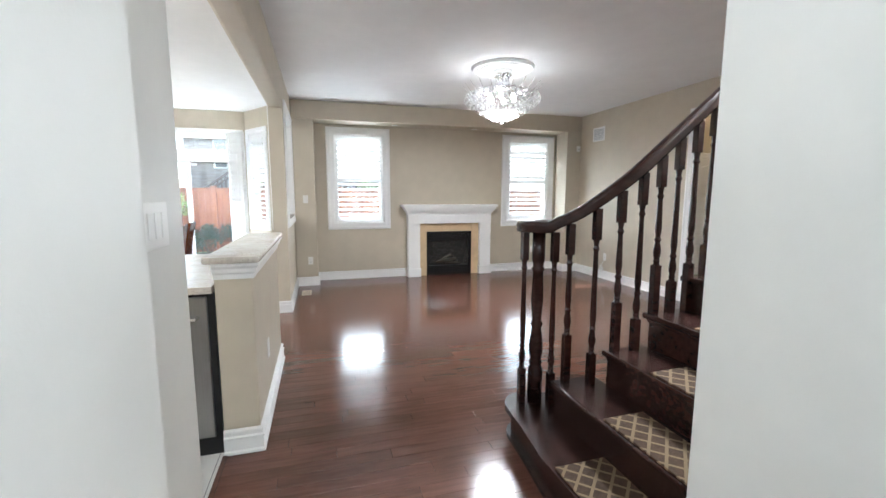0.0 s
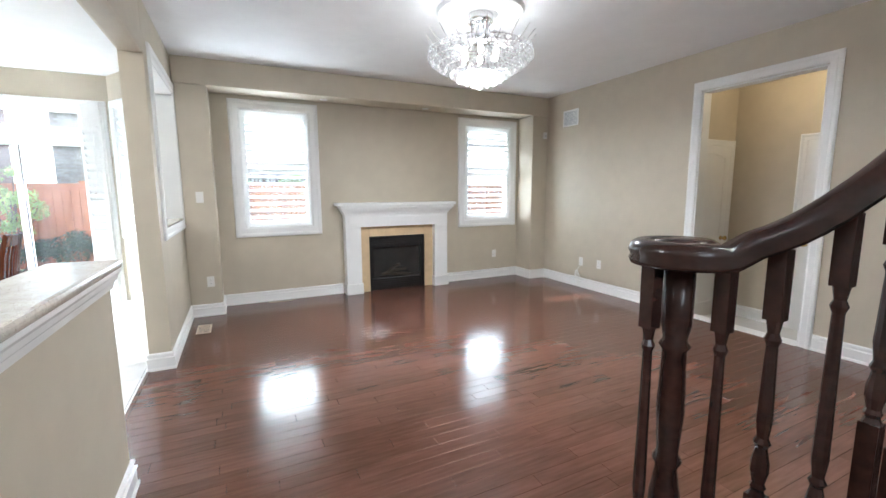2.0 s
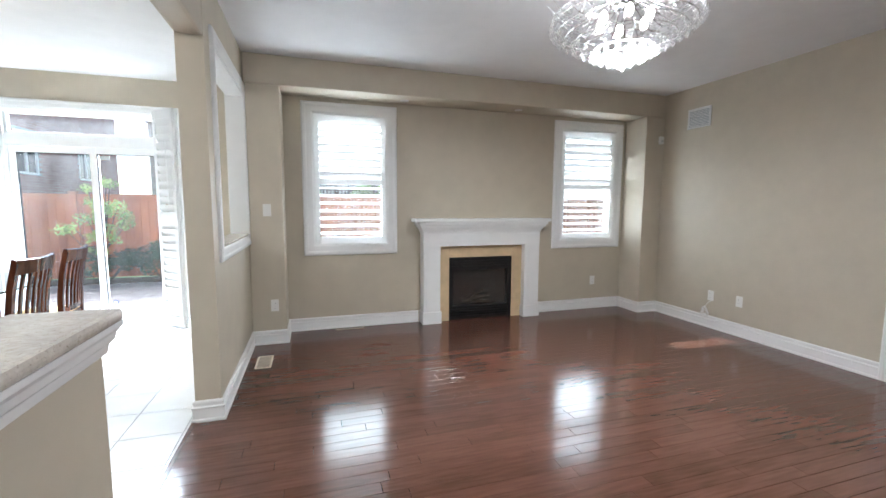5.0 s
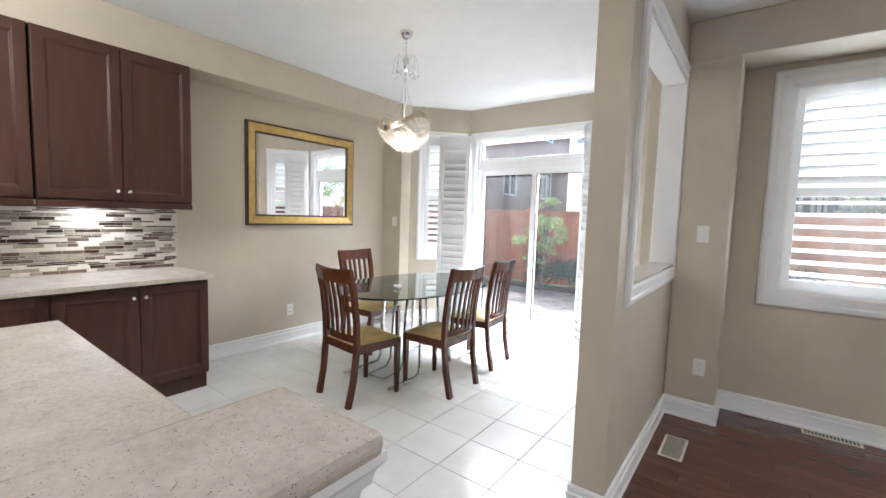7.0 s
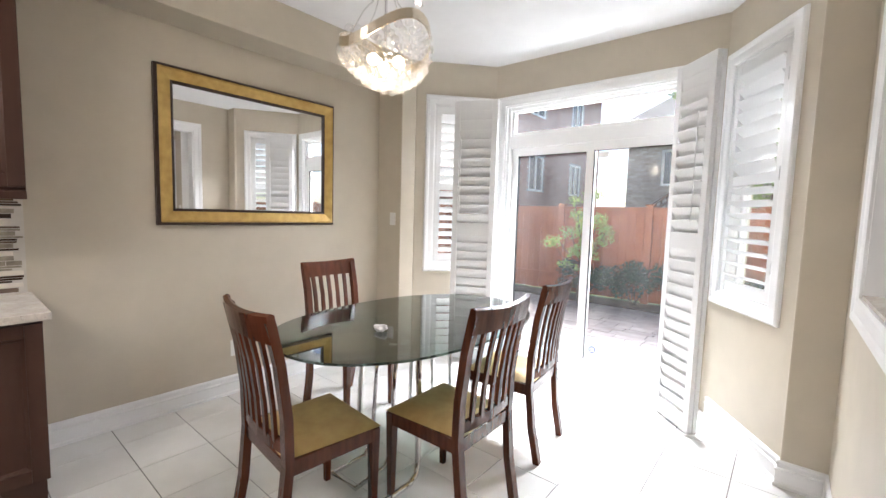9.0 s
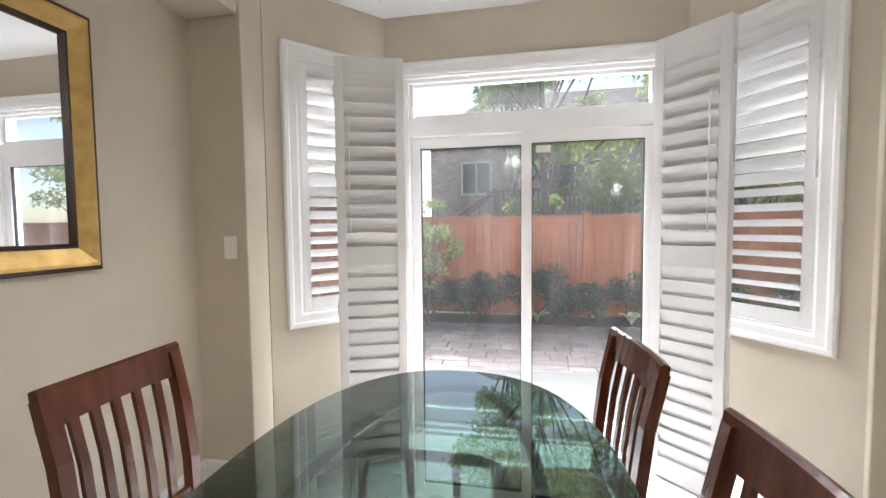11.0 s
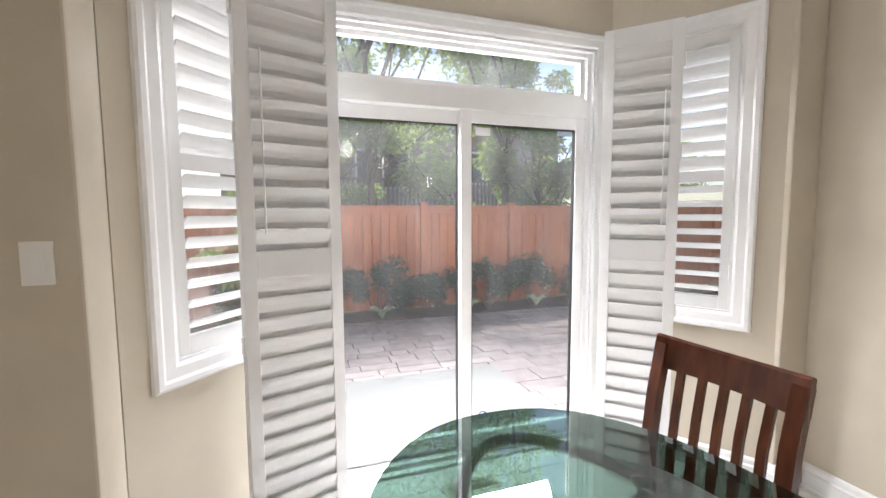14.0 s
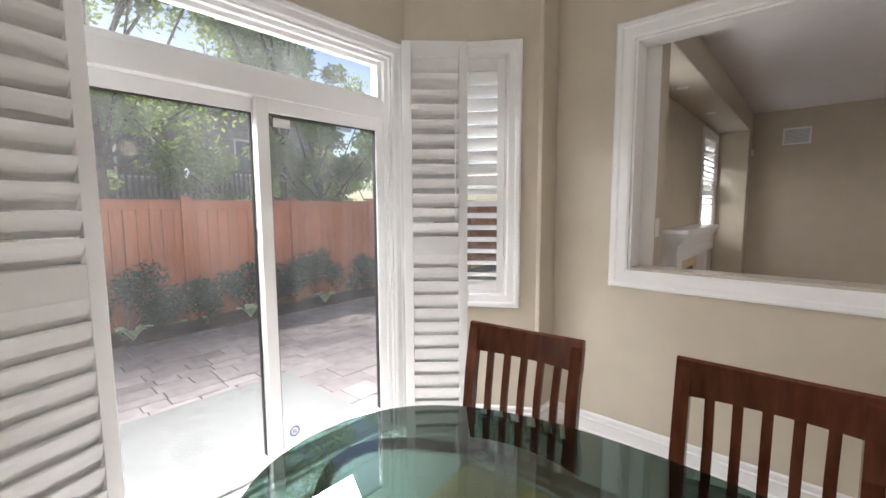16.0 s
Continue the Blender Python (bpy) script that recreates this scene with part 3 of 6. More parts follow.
def shuttered_window(name, origin, turn, w, h, tilt_up, tilt_low, label, trim=0.09):
    """A double-hung window in an opening w by h, with moulded casing and a louvred shutter on the room side."""
    m = facing(*origin, turn)
    win = structure(new(name), label, "window")
    win.matrix_world = m
    bm = bmesh.new()
    f = 0.035
    for b in ((0, f, 0, h), (w - f, w, 0, h), (f, w - f, 0, f), (f, w - f, h - f, h), (f, w - f, h / 2 - 0.025, h / 2 + 0.025)):
        box(bm, b[0], b[1], -0.13, -0.085, b[2], b[3], 0.003)
    part("window_frame", bm, M_VINYL, win)
    for z0, z1 in ((f, h / 2 - 0.025), (h / 2 + 0.025, h - f)):
        bm = bmesh.new()
        box(bm, f, w - f, -0.112, -0.106, z0, z1)
        p = part("pane", bm, M_GLASS, win)
        p.visible_shadow = False
    bm = bmesh.new()
    for b in ((0, 0.012, 0, h), (w - 0.012, w, 0, h), (0.012, w - 0.012, 0, 0.012), (0.012, w - 0.012, h - 0.012, h)):
        box(bm, b[0] + (0.0005 if b[0] == 0 else 0), b[1] - (0.0005 if b[1] == w else 0), -0.085, 0.004, b[2] + 0.0005, b[3] - 0.0005)
    part("jamb_liner", bm, M_TRIM, win)
    casing("trim_window", m, w, h, legs=False, width=trim)
    sh = thing("window_shutter", "white painted louvred shutter in a window", "shutter", group="window shutters")
    sh.matrix_world = m @ Matrix.Translation((0.013, 0, 0.013))
    ww, hh = w - 0.026, h - 0.026
    mid = hh * 0.49
    shutter_leaf(sh, ww, hh, -0.012, [(0.07, mid - 0.03, tilt_low), (mid + 0.03, hh - 0.07, tilt_up)], stile=0.045, pitch=0.078, width=0.086)
    for z in (0.2, hh * 0.5, hh - 0.2):
        hinge(sh, 0.0, 0.006, z)


shuttered_window("window_1", (1.382, YB, 0.93), 180, 0.78, 1.39, 52, -16, "double-hung window with closed louvred shutter beside fireplace", 0.115)
shuttered_window("window_2", (4.418, YB, 0.93), 180, 0.811, 1.39, [52, 52, -50, -52, -50, -52, 52], -16, "double-hung window with louvred shutter near the corner", 0.112)
dL = (Vector(AL[1]) - Vector(AL[0])).normalized()
dR = (Vector(AR[1]) - Vector(AR[0])).normalized()
oL, oR = Vector(AL[0]) + dL * 0.12, Vector(AR[0]) + dR * 0.19
shuttered_window("window_3", (*oL, 0.885), math.degrees(math.atan2(dL.y, dL.x)), LBL - 0.30, 1.47, 50, 34, "narrow bay window with a white louvred shutter")
shuttered_window("window_4", (*oR, 0.885), math.degrees(math.atan2(dR.y, dR.x)), LBR - 0.31, 1.47, 48, 24, "narrow bay window with a white louvred shutter")

# pass-through trim
casing("trim_pass_through", facing(-0.15, -1.23, 1.07, 90), 1.295, 1.295, legs=False, width=0.105, label="white moulded frame round the pass-through")
casing("trim_pass_through", facing(-0.002, -0.03, 1.07, -90), 1.20, 1.295, legs=False, label="white moulded frame round the pass-through")
bm = bmesh.new()
box(bm, -0.152, -0.0015, -1.23, -1.216, 1.071, 2.364)
box(bm, -0.152, -0.0015, 0.051, 0.064, 1.071, 2.364)
box(bm, -0.152, -0.0015, -1.216, 0.051, 2.351, 2.364)
structure(obj("trim_pass_liner", bm, M_TRIM), "white lining inside the pass-through", "trim")
bm = bmesh.new()
box(bm, -0.155, 0.004, -1.216, 0.051, 1.071, 1.086, 0.002)
structure(obj("pass_sill", bm, M_STONE), "speckled stone sill of the pass-through", "sill")


def patio_door():
    m = facing(-0.905, BY, 0.0, 180)
    d = structure(new("door_1"), "white vinyl sliding patio door with a transom above", "patio door")
    d.matrix_world = m
    W = 1.60
    bm = bmesh.new()
    for b in ((0, 0.04, 0, 2.355), (W - 0.04, W, 0, 2.355), (0.04, W - 0.04, 2.32, 2.355), (0.04, W - 0.04, 1.975, 2.085), (0.04, W - 0.04, 0, 0.045)):
        box(bm, b[0] + 0.0005, b[1] - 0.0005, -0.14, -0.02, b[2], b[3], 0.003)
    part("door_frame", bm, M_VINYL, d)
    bm = bmesh.new()
    for b in ((0.04, 0.07, 2.085, 2.32), (W - 0.07, W - 0.04, 2.085, 2.32), (0.07, W - 0.07, 2.085, 2.115), (0.07, W - 0.07, 2.297, 2.32)):
        box(bm, *b[:2], -0.09, -0.045, *b[2:], 0.003)
    part("transom_frame", bm, M_VINYL, d)
    bm = bmesh.new()
    box(bm, 0.07, W - 0.07, -0.07, -0.064, 2.115, 2.297)
    part("pane", bm, M_DGLASS, d).visible_shadow = False
    for x0, x1, y in ((0.04, 0.83, -0.05), (0.77, W - 0.04, -0.095)):
        s = d
        bm = bmesh.new()
        for b in ((x0, x0 + 0.062, 0.045, 1.975), (x1 - 0.062, x1, 0.045, 1.975), (x0 + 0.062, x1 - 0.062, 1.905, 1.975), (x0 + 0.062, x1 - 0.062, 0.045, 0.14)):
            box(bm, b[0], b[1], y - 0.02, y + 0.02, b[2], b[3], 0.004)
        sash = part("sash", bm, M_VINYL, d)
        bm = bmesh.new()
        for b in ((x0 + 0.062, x0 + 0.067, 0.14, 1.905), (x1 - 0.067, x1 - 0.062, 0.14, 1.905), (x0 + 0.067, x1 - 0.067, 1.9, 1.905)):
            box(bm, b[0], b[1], y - 0.012, y + 0.012, b[2], b[3])
        part("gasket", bm, M_BLACK, sash, "thin dark glazing gasket")
        bm = bmesh.new()
        box(bm, x0 + 0.062, x1 - 0.062, y - 0.004, y + 0.004, 0.14, 1.905)
        part("pane", bm, M_DGLASS, sash).visible_shadow = False
    bm = bmesh.new()
    x = W - 0.07
    tube(bm, [(x, -0.075, 0.93), (x, -0.045, 0.95), (x, -0.03, 1.0), (x, -0.03, 1.05), (x, -0.045, 1.10), (x, -0.075, 1.12)], 0.009, 8)
    box(bm, x - 0.016, x + 0.016, -0.076, -0.068, 0.90, 1.15, 0.004)
    part("door_handle", bm, M_VINYL, d, "white curved pull handle")
    bm = bmesh.new()
    box(bm, 0.02, W - 0.02, -0.155, 0.02, -0.02, 0.02, 0.005)
    part("sill", bm, M_VINYL, d)
    casing("trim_patio_door", m, W, 2.36, width=0.085)
    bm = bmesh.new()
    for b in ((0, 0.012, 0, 2.358), (W - 0.012, W, 0, 2.358), (0.012, W - 0.012, 2.345, 2.358)):
        box(bm, b[0] + 0.001, b[1] - 0.001, -0.021, 0.004, b[2], b[3])
    bmesh.ops.transform(bm, matrix=m, verts=bm.verts)
    structure(obj("trim_door_liner", bm, M_TRIM), "white lining of the patio door opening", "trim")


patio_door()

# small stickers on the sliding glass
st = thing("security_sticker", "small blue and white eight-sided sticker on the glass", "sticker")
bm = bmesh.new()
lathe(bm, [(0.030, 0), (0.030, 0.001)], sides=8)
p1 = part("rim", bm, mat("sticker_blue", (0.06, 0.12, 0.35), 0.5), st)
bm = bmesh.new()
lathe(bm, [(0.022, 0.001), (0.022, 0.0016)], sides=8)
part("face", bm, M_PAPER, st)
bm = bmesh.new()
for k in range(3):
    box(bm, -0.013, 0.013 - 0.004 * k, -0.010 + k * 0.008, -0.006 + k * 0.008, 0.0016, 0.002)
part("print", bm, mat("sticker_ink", (0.05, 0.1, 0.3), 0.5), st)
st.matrix_world = pose(-1.60, BY + 0.0458, 0.235, 90, 0, 0)
tagp = thing("paper_label", "small white paper label stuck on the glass", "label")
bm = bmesh.new()
box(bm, -0.045, 0.045, -0.001, 0, -0.022, 0.022)
part("sheet", bm, M_PAPER, tagp)
tagp.matrix_world = pose(-1.60, BY + 0.0458, 1.865)


def folding_shutter(hinge_at, free_end, tilt, side, label):
    a, b = Vector((*hinge_at, 0.012)), Vector((*free_end, 0.012))
    d = b - a
    sh = thing("folding_shutter", label, "shutter", group="folding door shutters")
    sh.matrix_world = pose(*a, 0, 0, math.degrees(math.atan2(d.y, d.x)))
    w, h = d.length, 2.34
    for y, t in ((0.0, side), (0.034, side)):
        shutter_leaf(sh, w, h, y, [(0.11, 1.16, 74 * t), (1.26, 2.25, [80 * t, 80 * t, tilt * t])])
    for z in (0.25, 0.9, 1.7, 2.15):
        hinge(sh, w + 0.004, 0.017, z)
    bm = bmesh.new()
    tube(bm, [(w * 0.8, 0.017 + 0.069 * side, 1.33), (w * 0.8, 0.017 + 0.069 * side, 2.0)], 0.0035, 6)
    part("tilt_rod", bm, M_SHUT, sh)


folding_shutter((-1.03, 1.025), (-0.775, 0.765), 62, -1, "white louvred folding shutter swung open beside the patio door")
folding_shutter((-2.42, 1.0), (-2.79, 0.87), 63, 1, "white louvred folding shutter swung open beside the patio door")


# ---------- fireplace ----------
def fireplace():
    f = thing("fireplace", "white wooden mantel round a black gas fireplace insert", "fireplace", (0, -0.045, 0))
    yb = YB + 0.044
    for x0 in (1.765, 3.035):
        bm = bmesh.new()
        box(bm, x0, x0 + 0.20, 0.26, yb, 0.0, 0.898, 0.004)
        box(bm, x0 - 0.012, x0 + 0.212, 0.245, yb, 0.0, 0.14, 0.005)
        box(bm, x0 + 0.03, x0 + 0.17, 0.255, 0.262, 0.19, 0.86, 0.003)
        part("leg", bm, M_TRIM, f)
    bm = bmesh.new()
    box(bm, 1.763, 3.237, 0.258, yb, 0.896, 1.062, 0.004)
    box(bm, 1.80, 3.20, 0.252, 0.262, 0.94, 1.03, 0.003)
    part("frieze", bm, M_TRIM, f)
    bm = bmesh.new()
    for x0, x1, y, z0, z1 in ((1.75, 3.25, 0.245, 1.06, 1.085), (1.735, 3.265, 0.228, 1.085, 1.11), (1.715, 3.285, 0.20, 1.11, 1.14), (1.695, 3.305, 0.18, 1.14, 1.175)):
        box(bm, x0, x1, y, yb, z0, z1, 0.006)
    part("crown", bm, M_TRIM, f)
    bm = bmesh.new()
    box(bm, 1.655, 3.33, 0.16, yb, 1.175, 1.215, 0.008)
    part("shelf", bm, M_TRIM, f)
    for b in ((1.965, 2.095, 0.0, 0.9), (2.905, 3.035, 0.0, 0.9), (2.095, 2.905, 0.755, 0.9)):
        bm = bmesh.new()
        box(bm, b[0] + 0.001, b[1] - 0.001, 0.335, yb, b[2], b[3] - 0.001, 0.002)
        part("surround_slab", bm, M_BEIGE, f, "polished beige stone slab")
    bm = bmesh.new()
    for b in ((2.096, 2.15, 0.0, 0.753), (2.85, 2.904, 0.0, 0.753), (2.15, 2.85, 0.60, 0.753), (2.15, 2.85, 0.0, 0.16)):
        box(bm, b[0], b[1], 0.345, yb, b[2], b[3], 0.003)
    ins = part("insert", bm, M_BLACK, f, "black metal gas insert")
    for z in (0.03, 0.06, 0.09, 0.12, 0.635, 0.665, 0.695, 0.725):
        bm = bmesh.new()
        box(bm, 2.12, 2.88, 0.336, 0.346, z, z + 0.014, 0.002)
        part("vent_bar", bm, M_BLACK, ins)
    bm = bmesh.new()
    box(bm, 2.15, 2.85, 0.352, 0.357, 0.16, 0.60)
    part("glass_front", bm, M_GLASS, ins)
    bm = bmesh.new()
    box(bm, 2.15, 2.85, 0.405, yb, 0.16, 0.6)
    part("firebox", bm, mat("sooty_firebox", (0.02, 0.018, 0.016), 0.9), ins)
    bark = mat("ceramic_log", (0.08, 0.06, 0.045), 0.9, var=0.3, scale=30, bump=0.4)
    for x, y, dx, dz in ((2.28, 0.39, 0.36, 0.05), (2.4, 0.375, 0.30, -0.03), (2.34, 0.385, 0.2, 0.12)):
        bm = bmesh.new()
        tube(bm, [(x, y, 0.21), (x + dx * 0.4, y, 0.23 + dz * 0.5), (x + dx, y, 0.22 + dz)], [0.02, 0.024, 0.017], 8)
        part("log", bm, bark, ins, "grey-brown ceramic log", True)


fireplace()


# ---------- stairs ----------
RUN, RISE, X1, YR = 0.238, 0.187, 1.285, -4.83
RAIL = 1.172      # underside of the level rail at the scroll


def rail_z(x):
    t = x - 1.55
    return RAIL + (0.83 * t if t > 0.12 else (0.83 * max(0, t + 0.12) ** 2 / 0.48))


def rail_y(x):
    """The rail and the step ends swing outwards at the foot of the flight."""
    return YR + 0.14 * max(0.0, (1.95 - x) / 0.36) ** 2


def baluster_mesh(bm, key):
    h, lower = key
    box(bm, -0.019, 0.019, -0.019, 0.019, 0, lower, 0.002)
    u = h - 0.16
    prof = [(0.018, lower), (0.013, lower + 0.012), (0.017, lower + 0.022), (0.013, lower + 0.032), (0.019, lower + 0.06), (0.0185, lower + 0.085), (0.012, lower + 0.12),
            (0.018, lower + 0.133), (0.012, lower + 0.146), (0.0165, lower + 0.19), (0.0115, u - 0.06), (0.017, u - 0.045), (0.0115, u - 0.03), (0.016, u)]
    lathe(bm, prof, sides=10)
    box(bm, -0.018, 0.018, -0.018, 0.018, u, h, 0.002)


def staircase():
    s = thing("staircase", "dark-stained wooden staircase with turned balusters and scrolled handrail", "staircase")
    for n in range(1, 14):
        x, z = X1 + RUN * (n - 1), RISE * n
        bm = bmesh.new()
        if n == 1:
            pts = [(x + 0.35, -5.985), (x + 0.35, -4.45)] + [(x + 0.21 + 0.165 * math.cos(a), -4.56 + 0.165 * math.sin(a)) for a in (radians(k) for k in range(40, 181, 14))] + [(x + 0.03, -4.75), (x, -5.0), (x, -5.985)]
            prism(bm, pts, z - 0.035, z)
            part("tread", bm, M_STAIR, s)
            bm = bmesh.new()
            cx, cy = x + 0.18, -5.2
            prism(bm, [(px + 0.028 * (1 if px < cx else -1), py - 0.028 * (1 if py > cy else 0)) for px, py in pts], 0.0, z - 0.035)
            part("riser", bm, M_STAIR, s)
            bm = bmesh.new()
            prism(bm, [(px - 0.004 * (1 if px < cx else -1) + 0.012, py - 0.012 * (1 if py > cy else 0)) for px, py in pts], 0.0, 0.022)
            part("shoe_moulding", bm, M_STAIR, s)
            continue
        box(bm, x, x + RUN + 0.03, -5.985, rail_y(x + 0.1) + 0.045, z - 0.032, z, 0.009)
        part("tread", bm, M_STAIR, s)
        bm = bmesh.new()
        box(bm, x + 0.028, x + 0.045, -5.984, rail_y(x + 0.1) + 0.02, z - RISE, z - 0.032)
        part("riser", bm, M_STAIR, s)
        bm = bmesh.new()
        box(bm, x + 0.012, x + 0.028, -5.984, rail_y(x + 0.1) + 0.02, z - 0.048, z - 0.032, 0.004)
        part("nosing_cove", bm, M_STAIR, s)
    bm = bmesh.new()
    xs, xe = X1 + 0.30, XR - 0.003
    steps = []
    for n in range(13, 1, -1):
        x = X1 + RUN * (n - 1) + 0.03
        if x < xe:
            steps += [(min(xe, x + RUN), RISE * n - 0.033), (x, RISE * n - 0.033)]
    outline = [(xs, 0.0), (xe, 0.0)] + steps
    A = [bm.verts.new((x, rail_y(x) + 0.015, z)) for x, z in outline]
    B = [bm.verts.new((x, rail_y(x) - 0.015, z)) for x, z in outline]
    bm.faces.new(A)
    bm.faces.new(B[::-1])
    for i in range(len(A)):
        j = (i + 1) % len(A)
        bm.faces.new((A[i], B[i], B[j], A[j]))
    bmesh.ops.recalc_face_normals(bm, faces=bm.faces)
    part("stringer", bm, M_STAIR, s, "dark wooden stepped stringer board")
    places = []
    for k in range(0, 29):
        x = 1.60 + 0.107 * k
        if x > 4.7:
            break
        n = max(1, math.floor((x - X1 - 0.01) / RUN) + 1)
        z = RISE * n
        low = 0.17 + 0.09 * ((k + 1) % 2)
        places.append(((round(rail_z(x) - z, 3), round(low, 3)), Matrix.Translation((x, rail_y(x), z))))
    cx, cy = 1.515, -4.525
    for x, y in ((1.44, -4.505), (1.566, -4.607)):
        places.append(((round(RAIL - RISE, 3), 0.2), Matrix.Translation((x, y, RISE))))
    pieces("baluster", baluster_mesh, places, s, M_STAIR)
    bm = bmesh.new()
    h = RAIL - RISE
    lathe(bm, [(0.042, 0), (0.042, 0.20), (0.030, 0.215), (0.037, 0.235), (0.030, 0.255), (0.040, 0.30), (0.038, 0.36), (0.026, 0.44), (0.036, 0.46), (0.026, 0.48), (0.034, 0.6), (0.028, 0.76), (0.038, 0.775), (0.028, 0.79), (0.036, 0.83), (0.036, h)], (cx, cy, RISE), 18)
    part("newel_post", bm, M_STAIR, s, "thick turned newel post", True)
    prof = [(-0.026, 0), (0.026, 0), (0.031, 0.012), (0.027, 0.022), (0.033, 0.034), (0.026, 0.052), (0.012, 0.060), (-0.012, 0.060), (-0.026, 0.052), (-0.033, 0.034), (-0.027, 0.022), (-0.031, 0.012)]
    path = []
    for k in range(0, 29):
        a = radians(-90 - 340 * (1 - k / 28))
        r = 0.05 + 0.065 * (k / 28)
        path.append((cx + r * math.cos(a), cy + r * math.sin(a), RAIL))
    x = 1.565
    while x < 4.75:
        path.append((x, rail_y(x), rail_z(x)))
        x += 0.03 if x < 1.98 else 0.3
    bm = bmesh.new()
    sweep(bm, prof, path)
    part("handrail", bm, M_STAIR, s, "moulded dark handrail ending in a scroll", True)
    bm = bmesh.new()
    lathe(bm, [(0.065, 0), (0.07, 0.015), (0.066, 0.035), (0.06, 0.058), (0.03, 0.063)], (cx, cy, RAIL), 20)
    part("scroll_cap", bm, M_STAIR, s, "", True)
    for n in range(1, 11):
        x, z = X1 + RUN * (n - 1), RISE * n
        c = thing("stair_carpet", "brown carpet tread pad with tan lattice pattern", "carpet", group="stair tread pads")
        bm = bmesh.new()
        box(bm, x + 0.015, x + RUN - 0.01 + (0.05 if n == 1 else 0), -5.80, -5.10, z + 0.0005, z + 0.009, 0.003)
        part("pad", bm, M_CARPET, c)


staircase()


# ---------- bar, kitchen ----------
def bar_top():
    b = thing("bar_top", "speckled beige stone bar top with rounded edge", "counter")
    bm = bmesh.new()
    box(bm, -0.20, 0.062, -4.34, -2.935, 1.03, 1.066, 0.014)
    part("slab", bm, M_STONE, b)
    bm = bmesh.new()
    prof = [(0, 0), (0.008, 0), (0.012, 0.025), (0.022, 0.035), (0.026, 0.055), (0.038, 0.07), (0.038, 0.085), (0, 0.085)]
    sweep(bm, prof, [(-0.165, -4.27, 0.943), (0.015, -4.27, 0.943), (0.015, -2.96, 0.943), (-0.165, -2.96, 0.943)])
    part("moulding", bm, M_TRIM, b, "white painted crown moulding under the slab")
    bm = bmesh.new()
    box(bm, -0.165, 0.015, -4.27, -2.96, 1.0, 1.03)
    part("cap", bm, M_TRIM, b)


bar_top()


def cab_door(parent, m, w, h, knob):
    """A shaker door with a recessed panel: local x across, z up, y out of the front."""
    bm = bmesh.new()
    r = 0.058
    for b in ((0, r, 0, h), (w - r, w, 0, h), (r, w - r, 0, r), (r, w - r, h - r, h)):
        box(bm, b[0], b[1], 0, 0.021, b[2], b[3], 0.002)
    bmesh.ops.transform(bm, matrix=m, verts=bm.verts)
    d = part("door", bm, M_CAB, parent)
    bm = bmesh.new()
    box(bm, r - 0.002, w - r + 0.002, 0, 0.009, r - 0.002, h - r + 0.002)
    bmesh.ops.transform(bm, matrix=m, verts=bm.verts)
    part("panel", bm, M_CAB, d)
    bm = bmesh.new()
    rows = []
    for o, y in ((0, 0.0195), (0.004, 0.0165), (0.012, 0.0125), (0.015, 0.0095)):
        q = r + o
        rows.append([bm.verts.new(v) for v in ((q, y, q), (w - q, y, q), (w - q, y, h - q), (q, y, h - q))])
    for A, B in zip(rows, rows[1:]):
        for i in range(4):
            bm.faces.new((A[i], A[(i + 1) % 4], B[(i + 1) % 4], B[i]))
    bmesh.ops.transform(bm, matrix=m, verts=bm.verts)
    part("panel_bead", bm, M_CAB, d)
    bm = bmesh.new()
    lathe(bm, [(0.005, 0), (0.005, 0.012), (0.014, 0.018), (0.015, 0.024), (0.009, 0.030), (0.002, 0.0315)], sides=14)
    bmesh.ops.transform(bm, matrix=m @ Matrix.Translation((knob[0], 0.021, knob[1])) @ Matrix.Rotation(radians(-90), 4, "X"), verts=bm.verts)
    part("knob", bm, M_NICKEL, d, "round nickel knob", True)


def upper_cabinet(y0, w):
    c = thing("upper_cabinet", "espresso-stained wall cabinet with shaker doors", "cabinet", group="upper cabinets")
    bm = bmesh.new()
    box(bm, -3.43, -3.105, y0, y0 + w, 1.40, 2.455, 0.002)
    part("body", bm, M_CAB, c)
    bm = bmesh.new()
    box(bm, -3.13, -3.085, y0, y0 + w, 1.36, 1.40, 0.004)
    part("light_rail", bm, M_CAB, c)
    h = w / 2
    for k in (0, 1):
        cab_door(c, facing(-3.105, y0 + (k + 1) * h - 0.003, 1.415, -90), h - 0.006, 1.025, ((h - 0.035) if k == 1 else 0.035, 0.06))


def base_cabinet(y0, w):
    c = thing("base_cabinet", "espresso-stained base cabinet with shaker doors", "cabinet", group="base cabinets")
    bm = bmesh.new()
    box(bm, -3.43, -2.865, y0, y0 + w, 0.11, 0.84, 0.002)
    part("body", bm, M_CAB, c)
    bm = bmesh.new()
    box(bm, -3.43, -2.87 if y0 > -2.9 else -2.92, y0 + 0.001, y0 + w - 0.012, 0.0, 0.11)
    part("toe_kick", bm, M_CAB, c)
    h = w / 2
    for k in (0, 1):
        cab_door(c, facing(-2.865, y0 + (k + 1) * h - 0.003, 0.125, -90), h - 0.006, 0.705, ((h - 0.035) if k == 1 else 0.035, 0.635))


